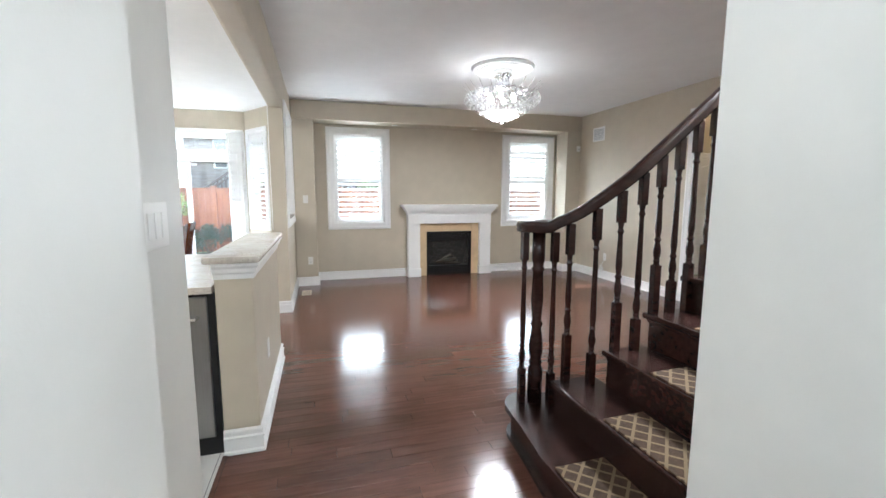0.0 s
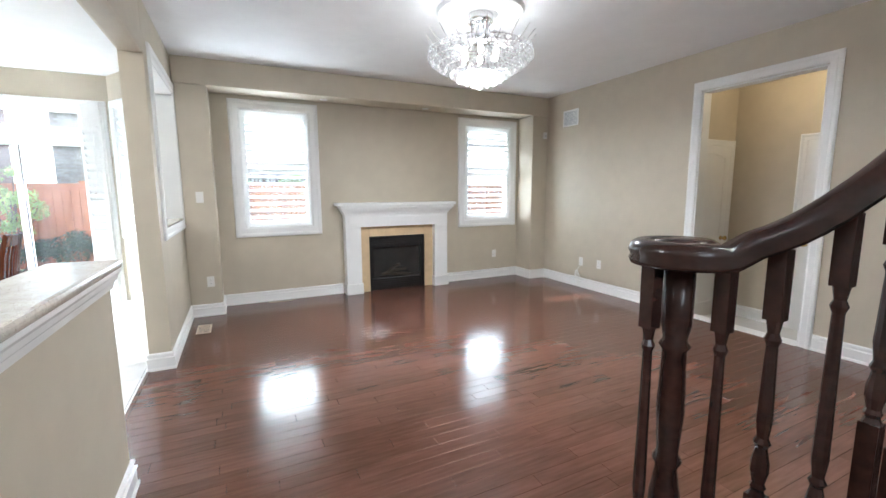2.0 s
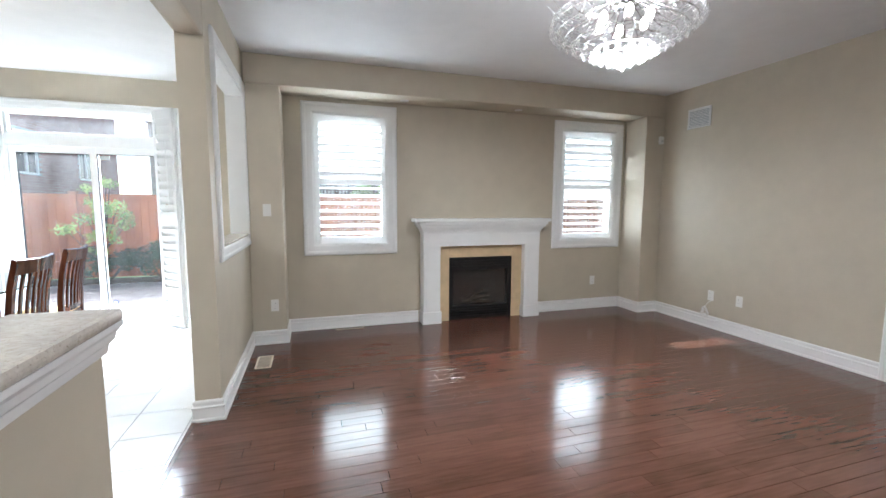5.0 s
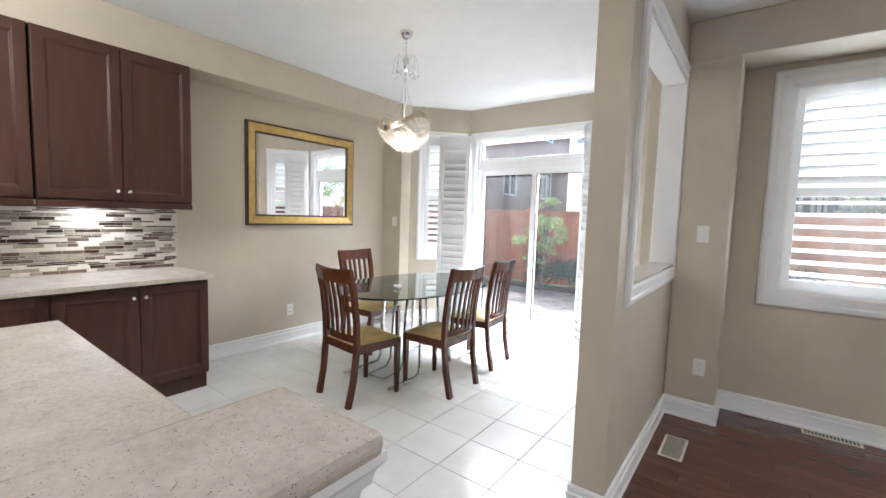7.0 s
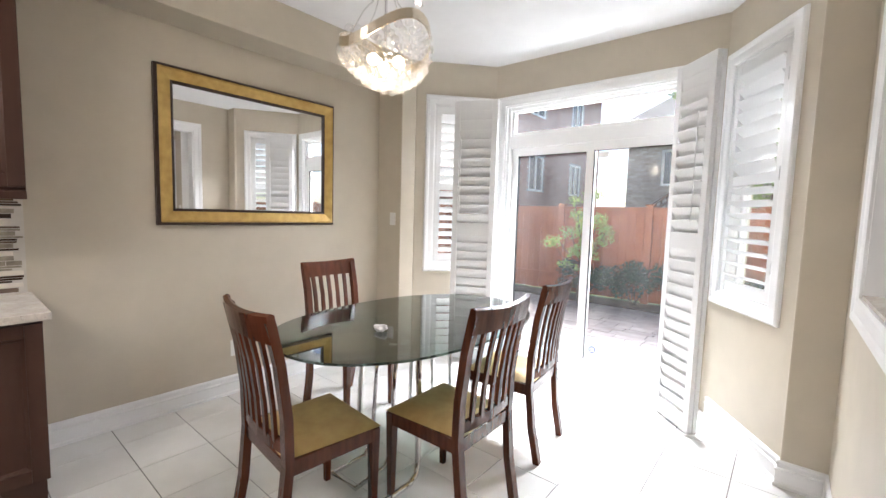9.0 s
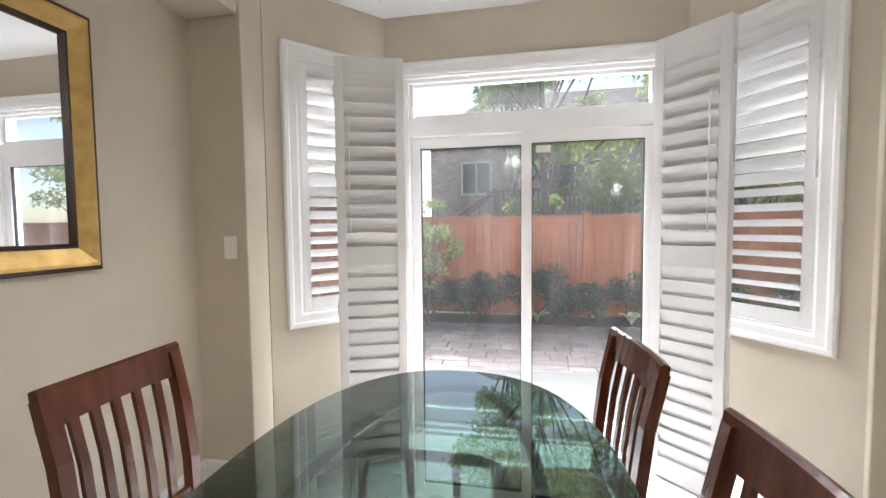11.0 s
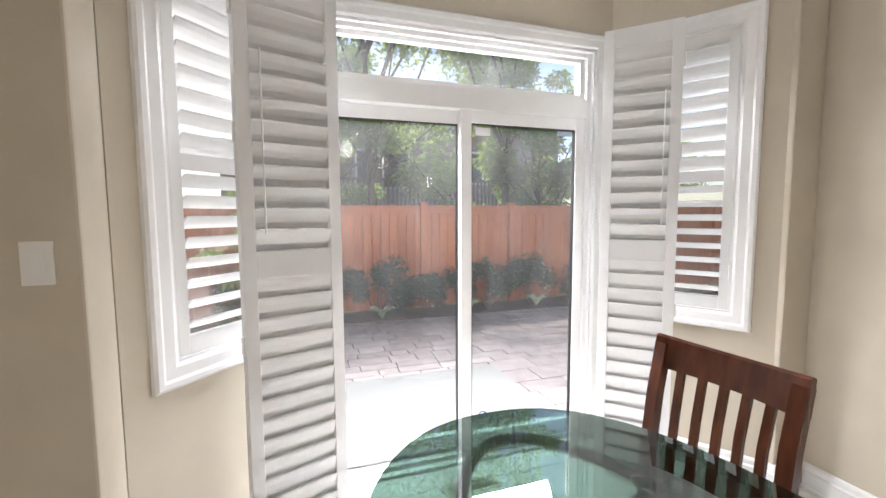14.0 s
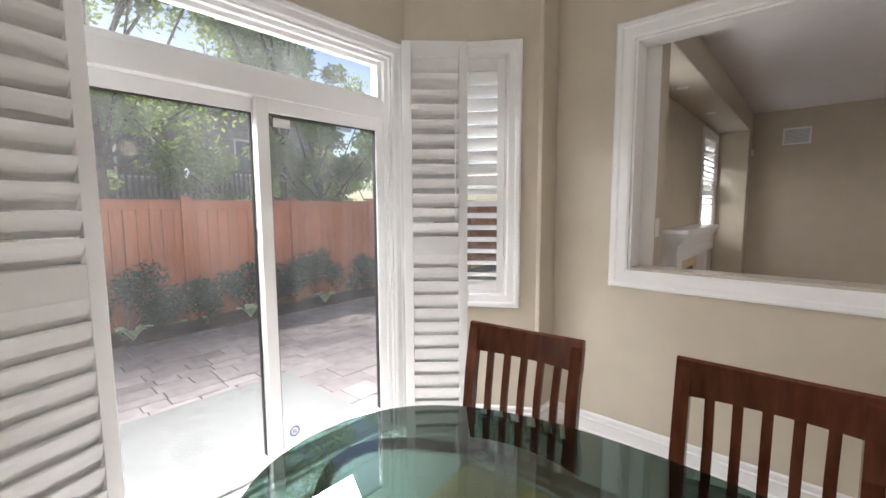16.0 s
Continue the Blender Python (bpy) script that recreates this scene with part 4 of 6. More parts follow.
for y in (-2.80, -3.70, -4.60, -5.50):
    upper_cabinet(y, 0.885)
    base_cabinet(y, 0.89)
ct = thing("worktop", "polished speckled beige stone worktop", "worktop")
bm = bmesh.new()
box(bm, -3.43, -2.815, -5.6, -1.885, 0.842, 0.878, 0.006)
part("slab", bm, M_STONE, ct)
ul = thing("under_cabinet_light", "slim lit lamp under the wall cabinet", "lamp")
bm = bmesh.new()
box(bm, -3.30, -3.22, -2.62, -2.32, 1.385, 1.399, 0.003)
part("housing", bm, M_PLAST, ul)
bm = bmesh.new()
box(bm, -3.29, -3.23, -2.6, -2.34, 1.382, 1.385)
part("lens", bm, mat("lit_lens", (1, 1, 1), 0.4, emit=((0.9, 0.95, 1.0), 9.0)), ul)
ulamp = area_light("under_cabinet_glow", look((-3.26, -2.47, 1.38), (-3.30, -2.47, 0.9)), 0.06, 0.26, 1.8)

# peninsula behind the half wall
pen = thing("peninsula_cabinet", "espresso base cabinets behind the half wall", "cabinet")
bm = bmesh.new()
box(bm, -1.72, -0.78, -4.24, -3.0, 0.1, 0.872, 0.003)
part("body", bm, M_CAB, pen)
bm = bmesh.new()
box(bm, -1.68, -0.78, -4.18, -3.05, 0.0, 0.1)
part("toe_kick", bm, M_CAB, pen)
bm = bmesh.new()
box(bm, -0.775, -0.172, -3.62, -3.0, 0.0, 0.872, 0.003)
part("side_unit", bm, M_CAB, pen)
pt = thing("peninsula_worktop", "pale polished stone worktop of the peninsula", "worktop")
bm = bmesh.new()
box(bm, -1.75, -0.172, -4.29, -2.96, 0.875, 0.912, 0.006)
part("slab", bm, M_STONE, pt)
dw = thing("dishwasher", "stainless steel dishwasher with a bar handle", "dishwasher")
bm = bmesh.new()
box(bm, -0.772, -0.174, -4.22, -3.63, 0.0, 0.87)
part("body", bm, M_BLACK, dw)
bm = bmesh.new()
box(bm, -0.755, -0.205, -4.262, -4.22, 0.10, 0.855, 0.006)
dd = part("door", bm, M_STEEL, dw)
bm = bmesh.new()
box(bm, -0.77, -0.172, -4.25, -4.219, 0.0, 0.87)
part("surround", bm, M_BLACK, dw)
bm = bmesh.new()
tube(bm, [(-0.71, -4.262, 0.75), (-0.71, -4.30, 0.75), (-0.25, -4.30, 0.75), (-0.25, -4.262, 0.75)], 0.010, 10)
part("handle", bm, M_NICKEL, dd, "horizontal steel bar handle")


# ---------- dining set ----------
def chair():
    c = thing("dining_chair", "mahogany slat-back dining chair with tan padded seat", "chair", group="chairs round the table")
    for x in (-0.2, 0.2):
        bm = bmesh.new()
        pts = [(x * 0.94, -0.255, 0.0), (x * 0.97, -0.215, 0.2), (x, -0.195, 0.42), (x, -0.20, 0.6), (x, -0.225, 0.8), (x * 1.01, -0.262, 0.965)]
        sweep(bm, [(-0.017, -0.02), (0.017, -0.02), (0.017, 0.02), (-0.017, 0.02)], pts, up=Vector((1, 0, 0)))
        part("rear_leg", bm, M_MAHOG, c)
        bm = bmesh.new()
        bmesh.ops.create_cone(bm, cap_ends=True, segments=4, radius1=0.018, radius2=0.028, depth=0.43, matrix=Matrix.Translation((x * 0.98, 0.185, 0.215)) @ Matrix.Rotation(radians(45), 4, "Z"))
        part("front_leg", bm, M_MAHOG, c)
        bm = bmesh.new()
        box(bm, x - 0.011, x + 0.011, -0.19, 0.185, 0.375, 0.435, 0.003)
        part("side_apron", bm, M_MAHOG, c)
    for y in (-0.195, 0.185):
        bm = bmesh.new()
        box(bm, -0.19, 0.19, y - 0.011, y + 0.011, 0.375, 0.435, 0.003)
        part("apron", bm, M_MAHOG, c)

    def curve_y(x, z):
        return {0.47: -0.197, 0.90: -0.243}.get(z, -0.255) - 0.028 * (1 - (x / 0.2) ** 2)

    bm = bmesh.new()
    n = 10
    rows = []
    for i in range(n + 1):
        x = -0.222 + 0.444 * i / n
        dy = -0.03 * (1 - (x / 0.222) ** 2)
        top = 0.985 + 0.010 * abs(x / 0.222) ** 2
        rows.append([bm.verts.new(v) for v in ((x, -0.262 + dy, 0.885), (x, -0.232 + dy, 0.885), (x, -0.25 + dy, top - 0.006), (x, -0.262 + dy, top), (x, -0.278 + dy, top - 0.008))])
    for A, B in zip(rows, rows[1:]):
        for j in range(5):
            bm.faces.new((A[j], A[(j + 1) % 5], B[(j + 1) % 5], B[j]))
    bm.faces.new(rows[0][::-1])
    bm.faces.new(rows[-1])
    bmesh.ops.recalc_face_normals(bm, faces=bm.faces)
    part("top_rail", bm, M_MAHOG, c)
    bm = bmesh.new()
    sweep(bm, [(-0.011, 0.0), (0.011, 0.0), (0.011, 0.045), (-0.011, 0.045)], [(x, -0.197 - 0.02 * (1 - (x / 0.19) ** 2), 0.46) for x in (-0.19, -0.1, 0, 0.1, 0.19)])
    part("lower_rail", bm, M_MAHOG, c)
    for k in range(5):
        x = -0.13 + 0.065 * k
        bow = 1 - (x / 0.2) ** 2
        bm = bmesh.new()
        pts = [(x, -0.20 - 0.02 * bow, 0.49), (x, -0.207 - 0.022 * bow, 0.62), (x, -0.222 - 0.026 * bow, 0.76), (x * 1.03, -0.248 - 0.03 * bow, 0.90)]
        sweep(bm, [(-0.007, -0.0125), (0.007, -0.0125), (0.007, 0.0125), (-0.007, 0.0125)], pts, up=Vector((1, 0, 0)))
        part("slat", bm, M_MAHOG, c)
    bm = bmesh.new()
    nx = 8
    top = {}
    for i in range(nx + 1):
        for j in range(nx + 1):
            u, v = i / nx * 2 - 1, j / nx * 2 - 1
            w = 0.205 + 0.012 * v
            top[i, j] = bm.verts.new((u * w, 0.005 + v * 0.205, 0.436 + 0.034 * (1 - u ** 6) * (1 - v ** 6) - 0.006 * (1 - u * u) * (1 - v * v)))
    for i in range(nx):
        for j in range(nx):
            bm.faces.new((top[i, j], top[i + 1, j], top[i + 1, j + 1], top[i, j + 1]))
    part("seat", bm, M_SEAT, c, "tan cloth padded seat", True)
    return c


ch = chair()
ch.matrix_world = pose(-2.65, -0.395, 0, 0, 0, -88)
copy_thing(ch, pose(-1.625, 0.01, 0, 0, 0, 96))
copy_thing(ch, pose(-1.555, -0.68, 0, 0, 0, 91))
copy_thing(ch, pose(-1.905, -1.195, 0, 0, 0, -5.7))


def table():
    t = thing("dining_table", "oval smoked glass dining table on chrome tube legs", "table", (-1.99, -0.46, 0))
    a, b, e = 0.53, 0.83, 2.3
    pts = []
    for k in range(64):
        th = 2 * math.pi * k / 64
        c, s = math.cos(th), math.sin(th)
        pts.append((a * math.copysign(abs(c) ** (2 / e), c), b * math.copysign(abs(s) ** (2 / e), s)))
    bm = bmesh.new()
    prism(bm, pts, 0.738, 0.750)
    bmesh.ops.bevel(bm, geom=[ed for ed in bm.edges if abs(ed.verts[0].co.z - ed.verts[1].co.z) < 1e-5], offset=0.003, segments=2, affect="EDGES")
    part("glass_top", bm, M_TGLASS, t, "smoked greenish glass top")
    bm = bmesh.new()
    tube(bm, [(0.31 * math.cos(2 * math.pi * k / 40), 0.71 * math.sin(2 * math.pi * k / 40), 0.716) for k in range(40)], 0.019, 10, closed=True)
    part("ring", bm, M_CHROME, t, "", True)
    for s in (-1, 1):
        bm = bmesh.new()
        path = []
        for x, y, z in ((-0.26, 0.62, 0.018), (-0.26, 0.30, 0.018)):
            path.append((x, y * s, z))
        path += [(-0.26 + 0.015, 0.24 * s, 0.03), (-0.235, 0.215 * s, 0.09), (-0.225, 0.21 * s, 0.4), (-0.215, 0.205 * s, 0.64), (-0.19, 0.2 * s, 0.695), (-0.14, 0.2 * s, 0.712)]
        full = path + [(-x, y, z) for x, y, z in reversed(path)]
        tube(bm, full, 0.016, 10)
        part("leg_loop", bm, M_CHROME, t, "bent chrome tube leg loop", True)
        bm = bmesh.new()
        tube(bm, [(-0.07, 0.2 * s, 0.712), (-0.07, 0.23 * s, 0.5), (-0.075, 0.25 * s, 0.1), (-0.08, 0.30 * s, 0.03), (-0.09, 0.5 * s, 0.018), (0.09, 0.5 * s, 0.018), (0.08, 0.30 * s, 0.03), (0.075, 0.25 * s, 0.1), (0.07, 0.23 * s, 0.5), (0.07, 0.2 * s, 0.712)], 0.012, 10)
        part("inner_loop", bm, M_CHROME, t, "", True)
    for x in (-0.18, 0.18):
        for y in (-0.36, 0.36):
            bm = bmesh.new()
            lathe(bm, [(0.02, 0.728), (0.02, 0.738)], (x * 1.25, y * 1.1, 0), 14)
            part("pad", bm, M_PLAST, t)


table()
pp = thing("crumpled_paper", "small crumpled white paper lying on the glass table", "paper")
bm = bmesh.new()
bmesh.ops.create_icosphere(bm, subdivisions=2, radius=0.045)
for v in bm.verts:
    k = 0.7 + 0.5 * noise.noise(v.co * 40)
    v.co = Vector((v.co.x * 1.2 * k, v.co.y * k, max(-0.018, v.co.z * 0.55 * k)))
bmesh.ops.translate(bm, vec=(-1.93, -0.78, 0.7688), verts=bm.verts)
part("sheet", bm, M_PAPER, pp)


def mirror():
    m = thing("wall_mirror", "rectangular mirror in a wide antique gold frame", "mirror")
    y0, y1, z0, z1, x = -1.315, -0.021, 1.228, 2.215, -3.43
    bm = bmesh.new()
    prof = [(0, 0), (0, 0.035), (-0.02, 0.045), (-0.06, 0.036), (-0.085, 0.028), (-0.095, 0.03), (-0.105, 0.014), (-0.105, 0)]

    def ringed(bm, prof, ins=0.0):
        ring = []
        for sy, sz, yy, zz in ((-1, -1, y0, z0), (1, -1, y1, z0), (1, 1, y1, z1), (-1, 1, y0, z1)):
            ring.append([bm.verts.new((x + q[1], yy + sy * q[0], zz + sz * q[0])) for q in prof])
        n = len(prof)
        for i in range(4):
            A, B = ring[i], ring[(i + 1) % 4]
            for j in range(n):
                bm.faces.new((A[j], A[(j + 1) % n], B[(j + 1) % n], B[j]))
        bmesh.ops.recalc_face_normals(bm, faces=bm.faces)

    ringed(bm, [(-0.018, 0.0), (-0.018, 0.043), (-0.03, 0.046), (-0.06, 0.038), (-0.088, 0.028), (-0.088, 0.0)])
    part("frame", bm, M_GOLD, m, "antique gold frame")
    bm = bmesh.new()
    ringed(bm, [(0.0, 0.0), (0.0, 0.03), (-0.008, 0.04), (-0.0175, 0.04), (-0.0175, 0.0)])
    part("outer_edge", bm, M_DKEDGE, m, "dark brown outer edge")
    bm = bmesh.new()
    ringed(bm, [(-0.0885, 0.0), (-0.0885, 0.03), (-0.096, 0.03), (-0.106, 0.016), (-0.106, 0.0)])
    part("inner_edge", bm, M_DKEDGE, m, "dark brown inner edge")
    bm = bmesh.new()
    box(bm, x, x + 0.012, y0 + 0.1, y1 - 0.1, z0 + 0.1, z1 - 0.1)
    part("glass", bm, M_MIRROR, m)


mirror()


# ---------- light fittings ----------
def bead(bm, x, y, z, r, h):
    top, bot = bm.verts.new((x, y, z + h)), bm.verts.new((x, y, z - h * 1.3))
    ring = [bm.verts.new((x + r * math.cos(a), y + r * math.sin(a), z)) for a in (k * math.pi / 3 + 0.3 for k in range(6))]
    for i in range(6):
        bm.faces.new((ring[i], ring[(i + 1) % 6], top))
        bm.faces.new((ring[(i + 1) % 6], ring[i], bot))


def drop_mesh(bm, key):
    bead(bm, 0, 0, 0, 0.0145, 0.016)
    bead(bm, -0.02, 0, 0.032, 0.010, 0.011)


def chandelier(cx, cy):
    md = thing("ceiling_medallion", "round white plaster ceiling medallion with moulded rings", "medallion")
    bm = bmesh.new()
    lathe(bm, [(0.12, -0.03), (0.14, -0.034), (0.16, -0.022), (0.20, -0.018), (0.215, -0.03), (0.235, -0.03), (0.25, -0.016), (0.285, -0.014), (0.30, -0.03), (0.325, -0.03), (0.34, -0.012), (0.34, 0)], (cx, cy, H - 0.0005), 48)
    disc = part("disc", bm, M_TRIM, md)
    pieces("bead", lambda bm, q: bmesh.ops.create_icosphere(bm, subdivisions=1, radius=q), [(0.012, Matrix.Translation((cx + 0.268 * math.cos(a), cy + 0.268 * math.sin(a), H - 0.016))) for a in (2 * math.pi * k / 36 for k in range(36))], disc, M_TRIM)
    c = thing("crystal_chandelier", "lit round crystal chandelier with chrome arms below the ceiling", "chandelier")
    bm = bmesh.new()
    lathe(bm, [(0.085, -0.10), (0.10, -0.095), (0.10, -0.03)], (cx, cy, H), 28)
    lathe(bm, [(0.075, -0.235), (0.085, -0.23), (0.085, -0.165), (0.075, -0.16)], (cx, cy, H), 28)
    for k in range(10):
        a = 2 * math.pi * k / 10
        tube(bm, [(cx + 0.07 * math.cos(a), cy + 0.07 * math.sin(a), H - 0.095), (cx + 0.07 * math.cos(a), cy + 0.07 * math.sin(a), H - 0.165)], 0.005, 6)
    part("canopy", bm, M_CHROME, c, "chrome canopy", True)

    def arm_mesh(bm, n):
        pts = []
        for s in range(n):
            u = s / (n - 1)
            r = 0.08 + 0.35 * u + 0.012 * math.sin(u * 6.28)
            pts.append((r, 0, -0.215 - 0.115 * math.sin(min(1, u * 1.25) * math.pi / 2) + 0.14 * max(0, u - 0.62) / 0.38 * u))
        tube(bm, pts, 0.003, 5)

    pieces("arm", arm_mesh, [(8, Matrix.Translation((cx, cy, H)) @ Matrix.Rotation(2 * math.pi * k / 22, 4, "Z")) for k in range(22)], c, M_CHROME)
    tiers = ((0.25, 2.475, 24), (0.33, 2.455, 30), (0.405, 2.42, 38), (0.41, 2.385, 38), (0.375, 2.35, 34), (0.33, 2.32, 30), (0.28, 2.29, 26), (0.23, 2.26, 22), (0.175, 2.23, 17), (0.12, 2.205, 12), (0.06, 2.185, 7))
    for r, z, n in tiers:
        spots = []
        for k in range(n):
            a = 2 * math.pi * (k + 0.5 * (int(z * 100) % 2)) / n
            spots.append((0, Matrix.Translation((cx + r * math.cos(a), cy + r * math.sin(a), z)) @ Matrix.Rotation(a, 4, "Z")))
        pieces("crystal_drop", drop_mesh, spots, c, M_CRYSTAL)
        bm = bmesh.new()
        tube(bm, [(cx + r * math.cos(2 * math.pi * k / 32), cy + r * math.sin(2 * math.pi * k / 32), z + 0.02) for k in range(32)], 0.002, 5, closed=True)
        part("hoop", bm, M_CHROME, c)
    bm = bmesh.new()
    bead(bm, cx, cy, 2.165, 0.02, 0.024)
    part("finial_drop", bm, M_CRYSTAL, c)
    for k in range(6):
        a = 2 * math.pi * k / 6
        bm = bmesh.new()
        bmesh.ops.create_icosphere(bm, subdivisions=2, radius=0.022, matrix=Matrix.Translation((cx + 0.14 * math.cos(a), cy + 0.14 * math.sin(a), 2.42)) @ Matrix.Diagonal((1, 1, 1.6, 1)))
        part("bulb", bm, M_BULB, c, "lit bulb", True)


chandelier(2.318, -2.21)


def pendant(cx, cy):
    p = thing("crystal_pendant", "lit crystal basket pendant on a chrome chain", "pendant lamp")
    bm = bmesh.new()
    lathe(bm, [(0.012, -0.055), (0.03, -0.045), (0.045, -0.02), (0.05, 0)], (cx, cy, H), 20)
    part("canopy", bm, M_CHROME, p, "chrome ceiling cup", True)
    bm = bmesh.new()
    z = H - 0.055
    k = 0
    while z > 2.56:
        m = Matrix.Translation((cx, cy, z - 0.014)) @ Matrix.Rotation(radians(90 * (k % 2)), 4, "Z")
        tube(bm, [m @ Vector((0.008 * math.cos(2 * math.pi * j / 10), 0, 0.017 * math.sin(2 * math.pi * j / 10))) for j in range(10)], 0.0025, 5, closed=True)
        z -= 0.026
        k += 1
    part("chain", bm, M_CHROME, p, "chrome link chain")
    bm = bmesh.new()
    tube(bm, [(cx, cy, 2.57), (cx, cy, 2.06)], 0.006, 8)
    lathe(bm, [(0.012, 2.47), (0.022, 2.49), (0.014, 2.52), (0.018, 2.55), (0.006, 2.57)], (cx, cy, 0), 12)
    part("stem", bm, M_CHROME, p)
    bm = bmesh.new()
    for k in range(8):
        a = 2 * math.pi * k / 8
        pts = [(cx + r * math.cos(a), cy + r * math.sin(a), zz) for r, zz in ((0.01, 2.47), (0.03, 2.55), (0.055, 2.575), (0.08, 2.55), (0.092, 2.49), (0.094, 2.44))]
        tube(bm, pts, 0.0028, 5)
    crown = part("crown_arms", bm, M_CHROME, p, "curling chrome crown arms")

    def ball(bm, r):
        bmesh.ops.create_icosphere(bm, subdivisions=1, radius=r)

    def at_ring(r, z, a):
        return Matrix.Translation((cx + r * math.cos(a), cy + r * math.sin(a), z))

    pieces("crystal_ball", ball, [(0.016, at_ring(0.094, 2.425, k * math.pi / 4)) for k in range(8)] + [(0.011, at_ring(0.05, 2.44, k * math.pi / 4)) for k in range(8)], p, M_CRYSTAL)
    R = 0.185

    def rim(a):
        return 2.055 + 0.055 * math.cos(2 * a)

    bm = bmesh.new()
    N = 40
    rows = [[bm.verts.new((cx + (R + o) * math.cos(a), cy + (R + o) * math.sin(a), rim(a) + dz)) for o, dz in ((0, 0.022), (0.003, 0.022), (0.003, -0.018), (0, -0.018))] for a in (2 * math.pi * k / N for k in range(N))]
    for i in range(N):
        A, B = rows[i], rows[(i + 1) % N]
        for j in range(4):
            bm.faces.new((A[j], A[(j + 1) % 4], B[(j + 1) % 4], B[j]))
    part("rim_band", bm, mat("warm_nickel_band", (0.75, 0.66, 0.52), 0.2, 1.0), p, "polished wavy metal rim")
    bm = bmesh.new()
    for k in range(4):
        a = 2 * math.pi * k / 4
        tube(bm, [(cx + r * math.cos(a), cy + r * math.sin(a), z) for r, z in ((0.01, 2.40), (0.03, 2.28), (0.07, 2.19), (0.115, 2.14), (R, rim(a) + 0.02))], 0.0028, 5)
        bmesh.ops.create_icosphere(bm, subdivisions=1, radius=0.022, matrix=Matrix.Translation((cx + R * math.cos(a), cy + R * math.sin(a), rim(a) + 0.045)))
    part("bead_strands", bm, M_CRYSTAL, p, "clear bead strands")
    for i in range(8):
        u = i / 8
        n = max(6, int(26 * math.cos(u * 1.35)))
        spots = []
        for k in range(n):
            a = 2 * math.pi * (k + 0.5 * (i % 2)) / n
            r = R * math.cos(u * 1.45)
            z = (rim(a) - 0.03) * (1 - u) + 1.85 * u
            spots.append((0.0185, at_ring(r, z, a)))
        pieces("crystal_ball", ball, spots, p, M_CRYSTAL)
    for k in range(3):
        a = 2 * math.pi * k / 3 + 0.4
        bm = bmesh.new()
        bmesh.ops.create_icosphere(bm, subdivisions=2, radius=0.024, matrix=Matrix.Translation((cx + 0.06 * math.cos(a), cy + 0.06 * math.sin(a), 1.97)))
        part("bulb", bm, M_WBULB, p, "warm lit bulb", True)


pendant(-1.74, -0.955)

# made-up dome fitting where the kitchen's fill light sits
kl = thing("ceiling_dome_light", "round frosted dome lamp added to the kitchen ceiling for fill", "ceiling lamp")
bm = bmesh.new()
lathe(bm, [(0.16, -0.02), (0.165, -0.018), (0.165, 0)], (-1.9, -3.6, H), 28)
part("base", bm, M_NICKEL, kl)
bm = bmesh.new()
lathe(bm, [(0.02, -0.10), (0.08, -0.088), (0.13, -0.055), (0.155, -0.02)], (-1.9, -3.6, H), 28)
part("dome", bm, mat("lit_frosted_glass", (0.9, 0.9, 0.88), 0.6, emit=((1.0, 0.95, 0.88), 1.2)), kl, "lit frosted glass dome", True)


def pot_light(x, y):
    p = thing("pot_light", "small recessed pot light in the niche bulkhead", "pot light", group="pot lights")
    bm = bmesh.new()
    lathe(bm, [(0.028, -0.004), (0.045, -0.004), (0.047, 0)], (x, y, 2.47), 20)
    part("ring", bm, M_TRIM, p)
    bm = bmesh.new()
    lathe(bm, [(0.026, -0.005), (0.027, -0.0045)], (x, y, 2.47), 16)
    part("lens", bm, mat("pot_lens", (0.75, 0.74, 0.7), 0.3), p)


pot_light(1.55, 0.2)
pot_light(2.9, 0.2)


# ---------- switches, outlets, vents ----------
def plate(kind, origin, turn, gangs=1):
    """A wall plate: local x across, y out of the wall, z up; origin at its middle."""
    names = {"outlet": ("wall_outlet", "white plastic duplex wall outlet", "outlet", "wall outlets"), "switch": ("light_switch", "white plastic rocker light switch", "switch", "light switches")}[kind]
    t = thing(*names[:3], group=names[3])
    t.matrix_world = facing(*origin, turn)
    w = 0.036 + 0.023 * (gangs - 1) * 2 / 2
    bm = bmesh.new()
    box(bm, -w, w, 0, 0.006, -0.058, 0.058, 0.0025)
    part("cover", bm, M_PLAST, t)
    for g in range(gangs):
        x = (g - (gangs - 1) / 2) * 0.046
        if kind == "switch":
            bm = bmesh.new()
            box(bm, x - 0.016, x + 0.016, 0.004, 0.0085, -0.033, 0.033, 0.0015)
            part("rocker", bm, M_PLAST, t)
        else:
            for z in (-0.021, 0.021):
                bm = bmesh.new()
                box(bm, x - 0.015, x + 0.015, 0.004, 0.0075, z - 0.014, z + 0.014, 0.002)
                s = part("socket", bm, M_PLAST, t)
                bm = bmesh.new()
                for dx in (-0.006, 0.006):
                    box(bm, x + dx - 0.001, x + dx + 0.001, 0.0074, 0.0078, z - 0.004, z + 0.004)
                part("slots", bm, M_BLACK, s)


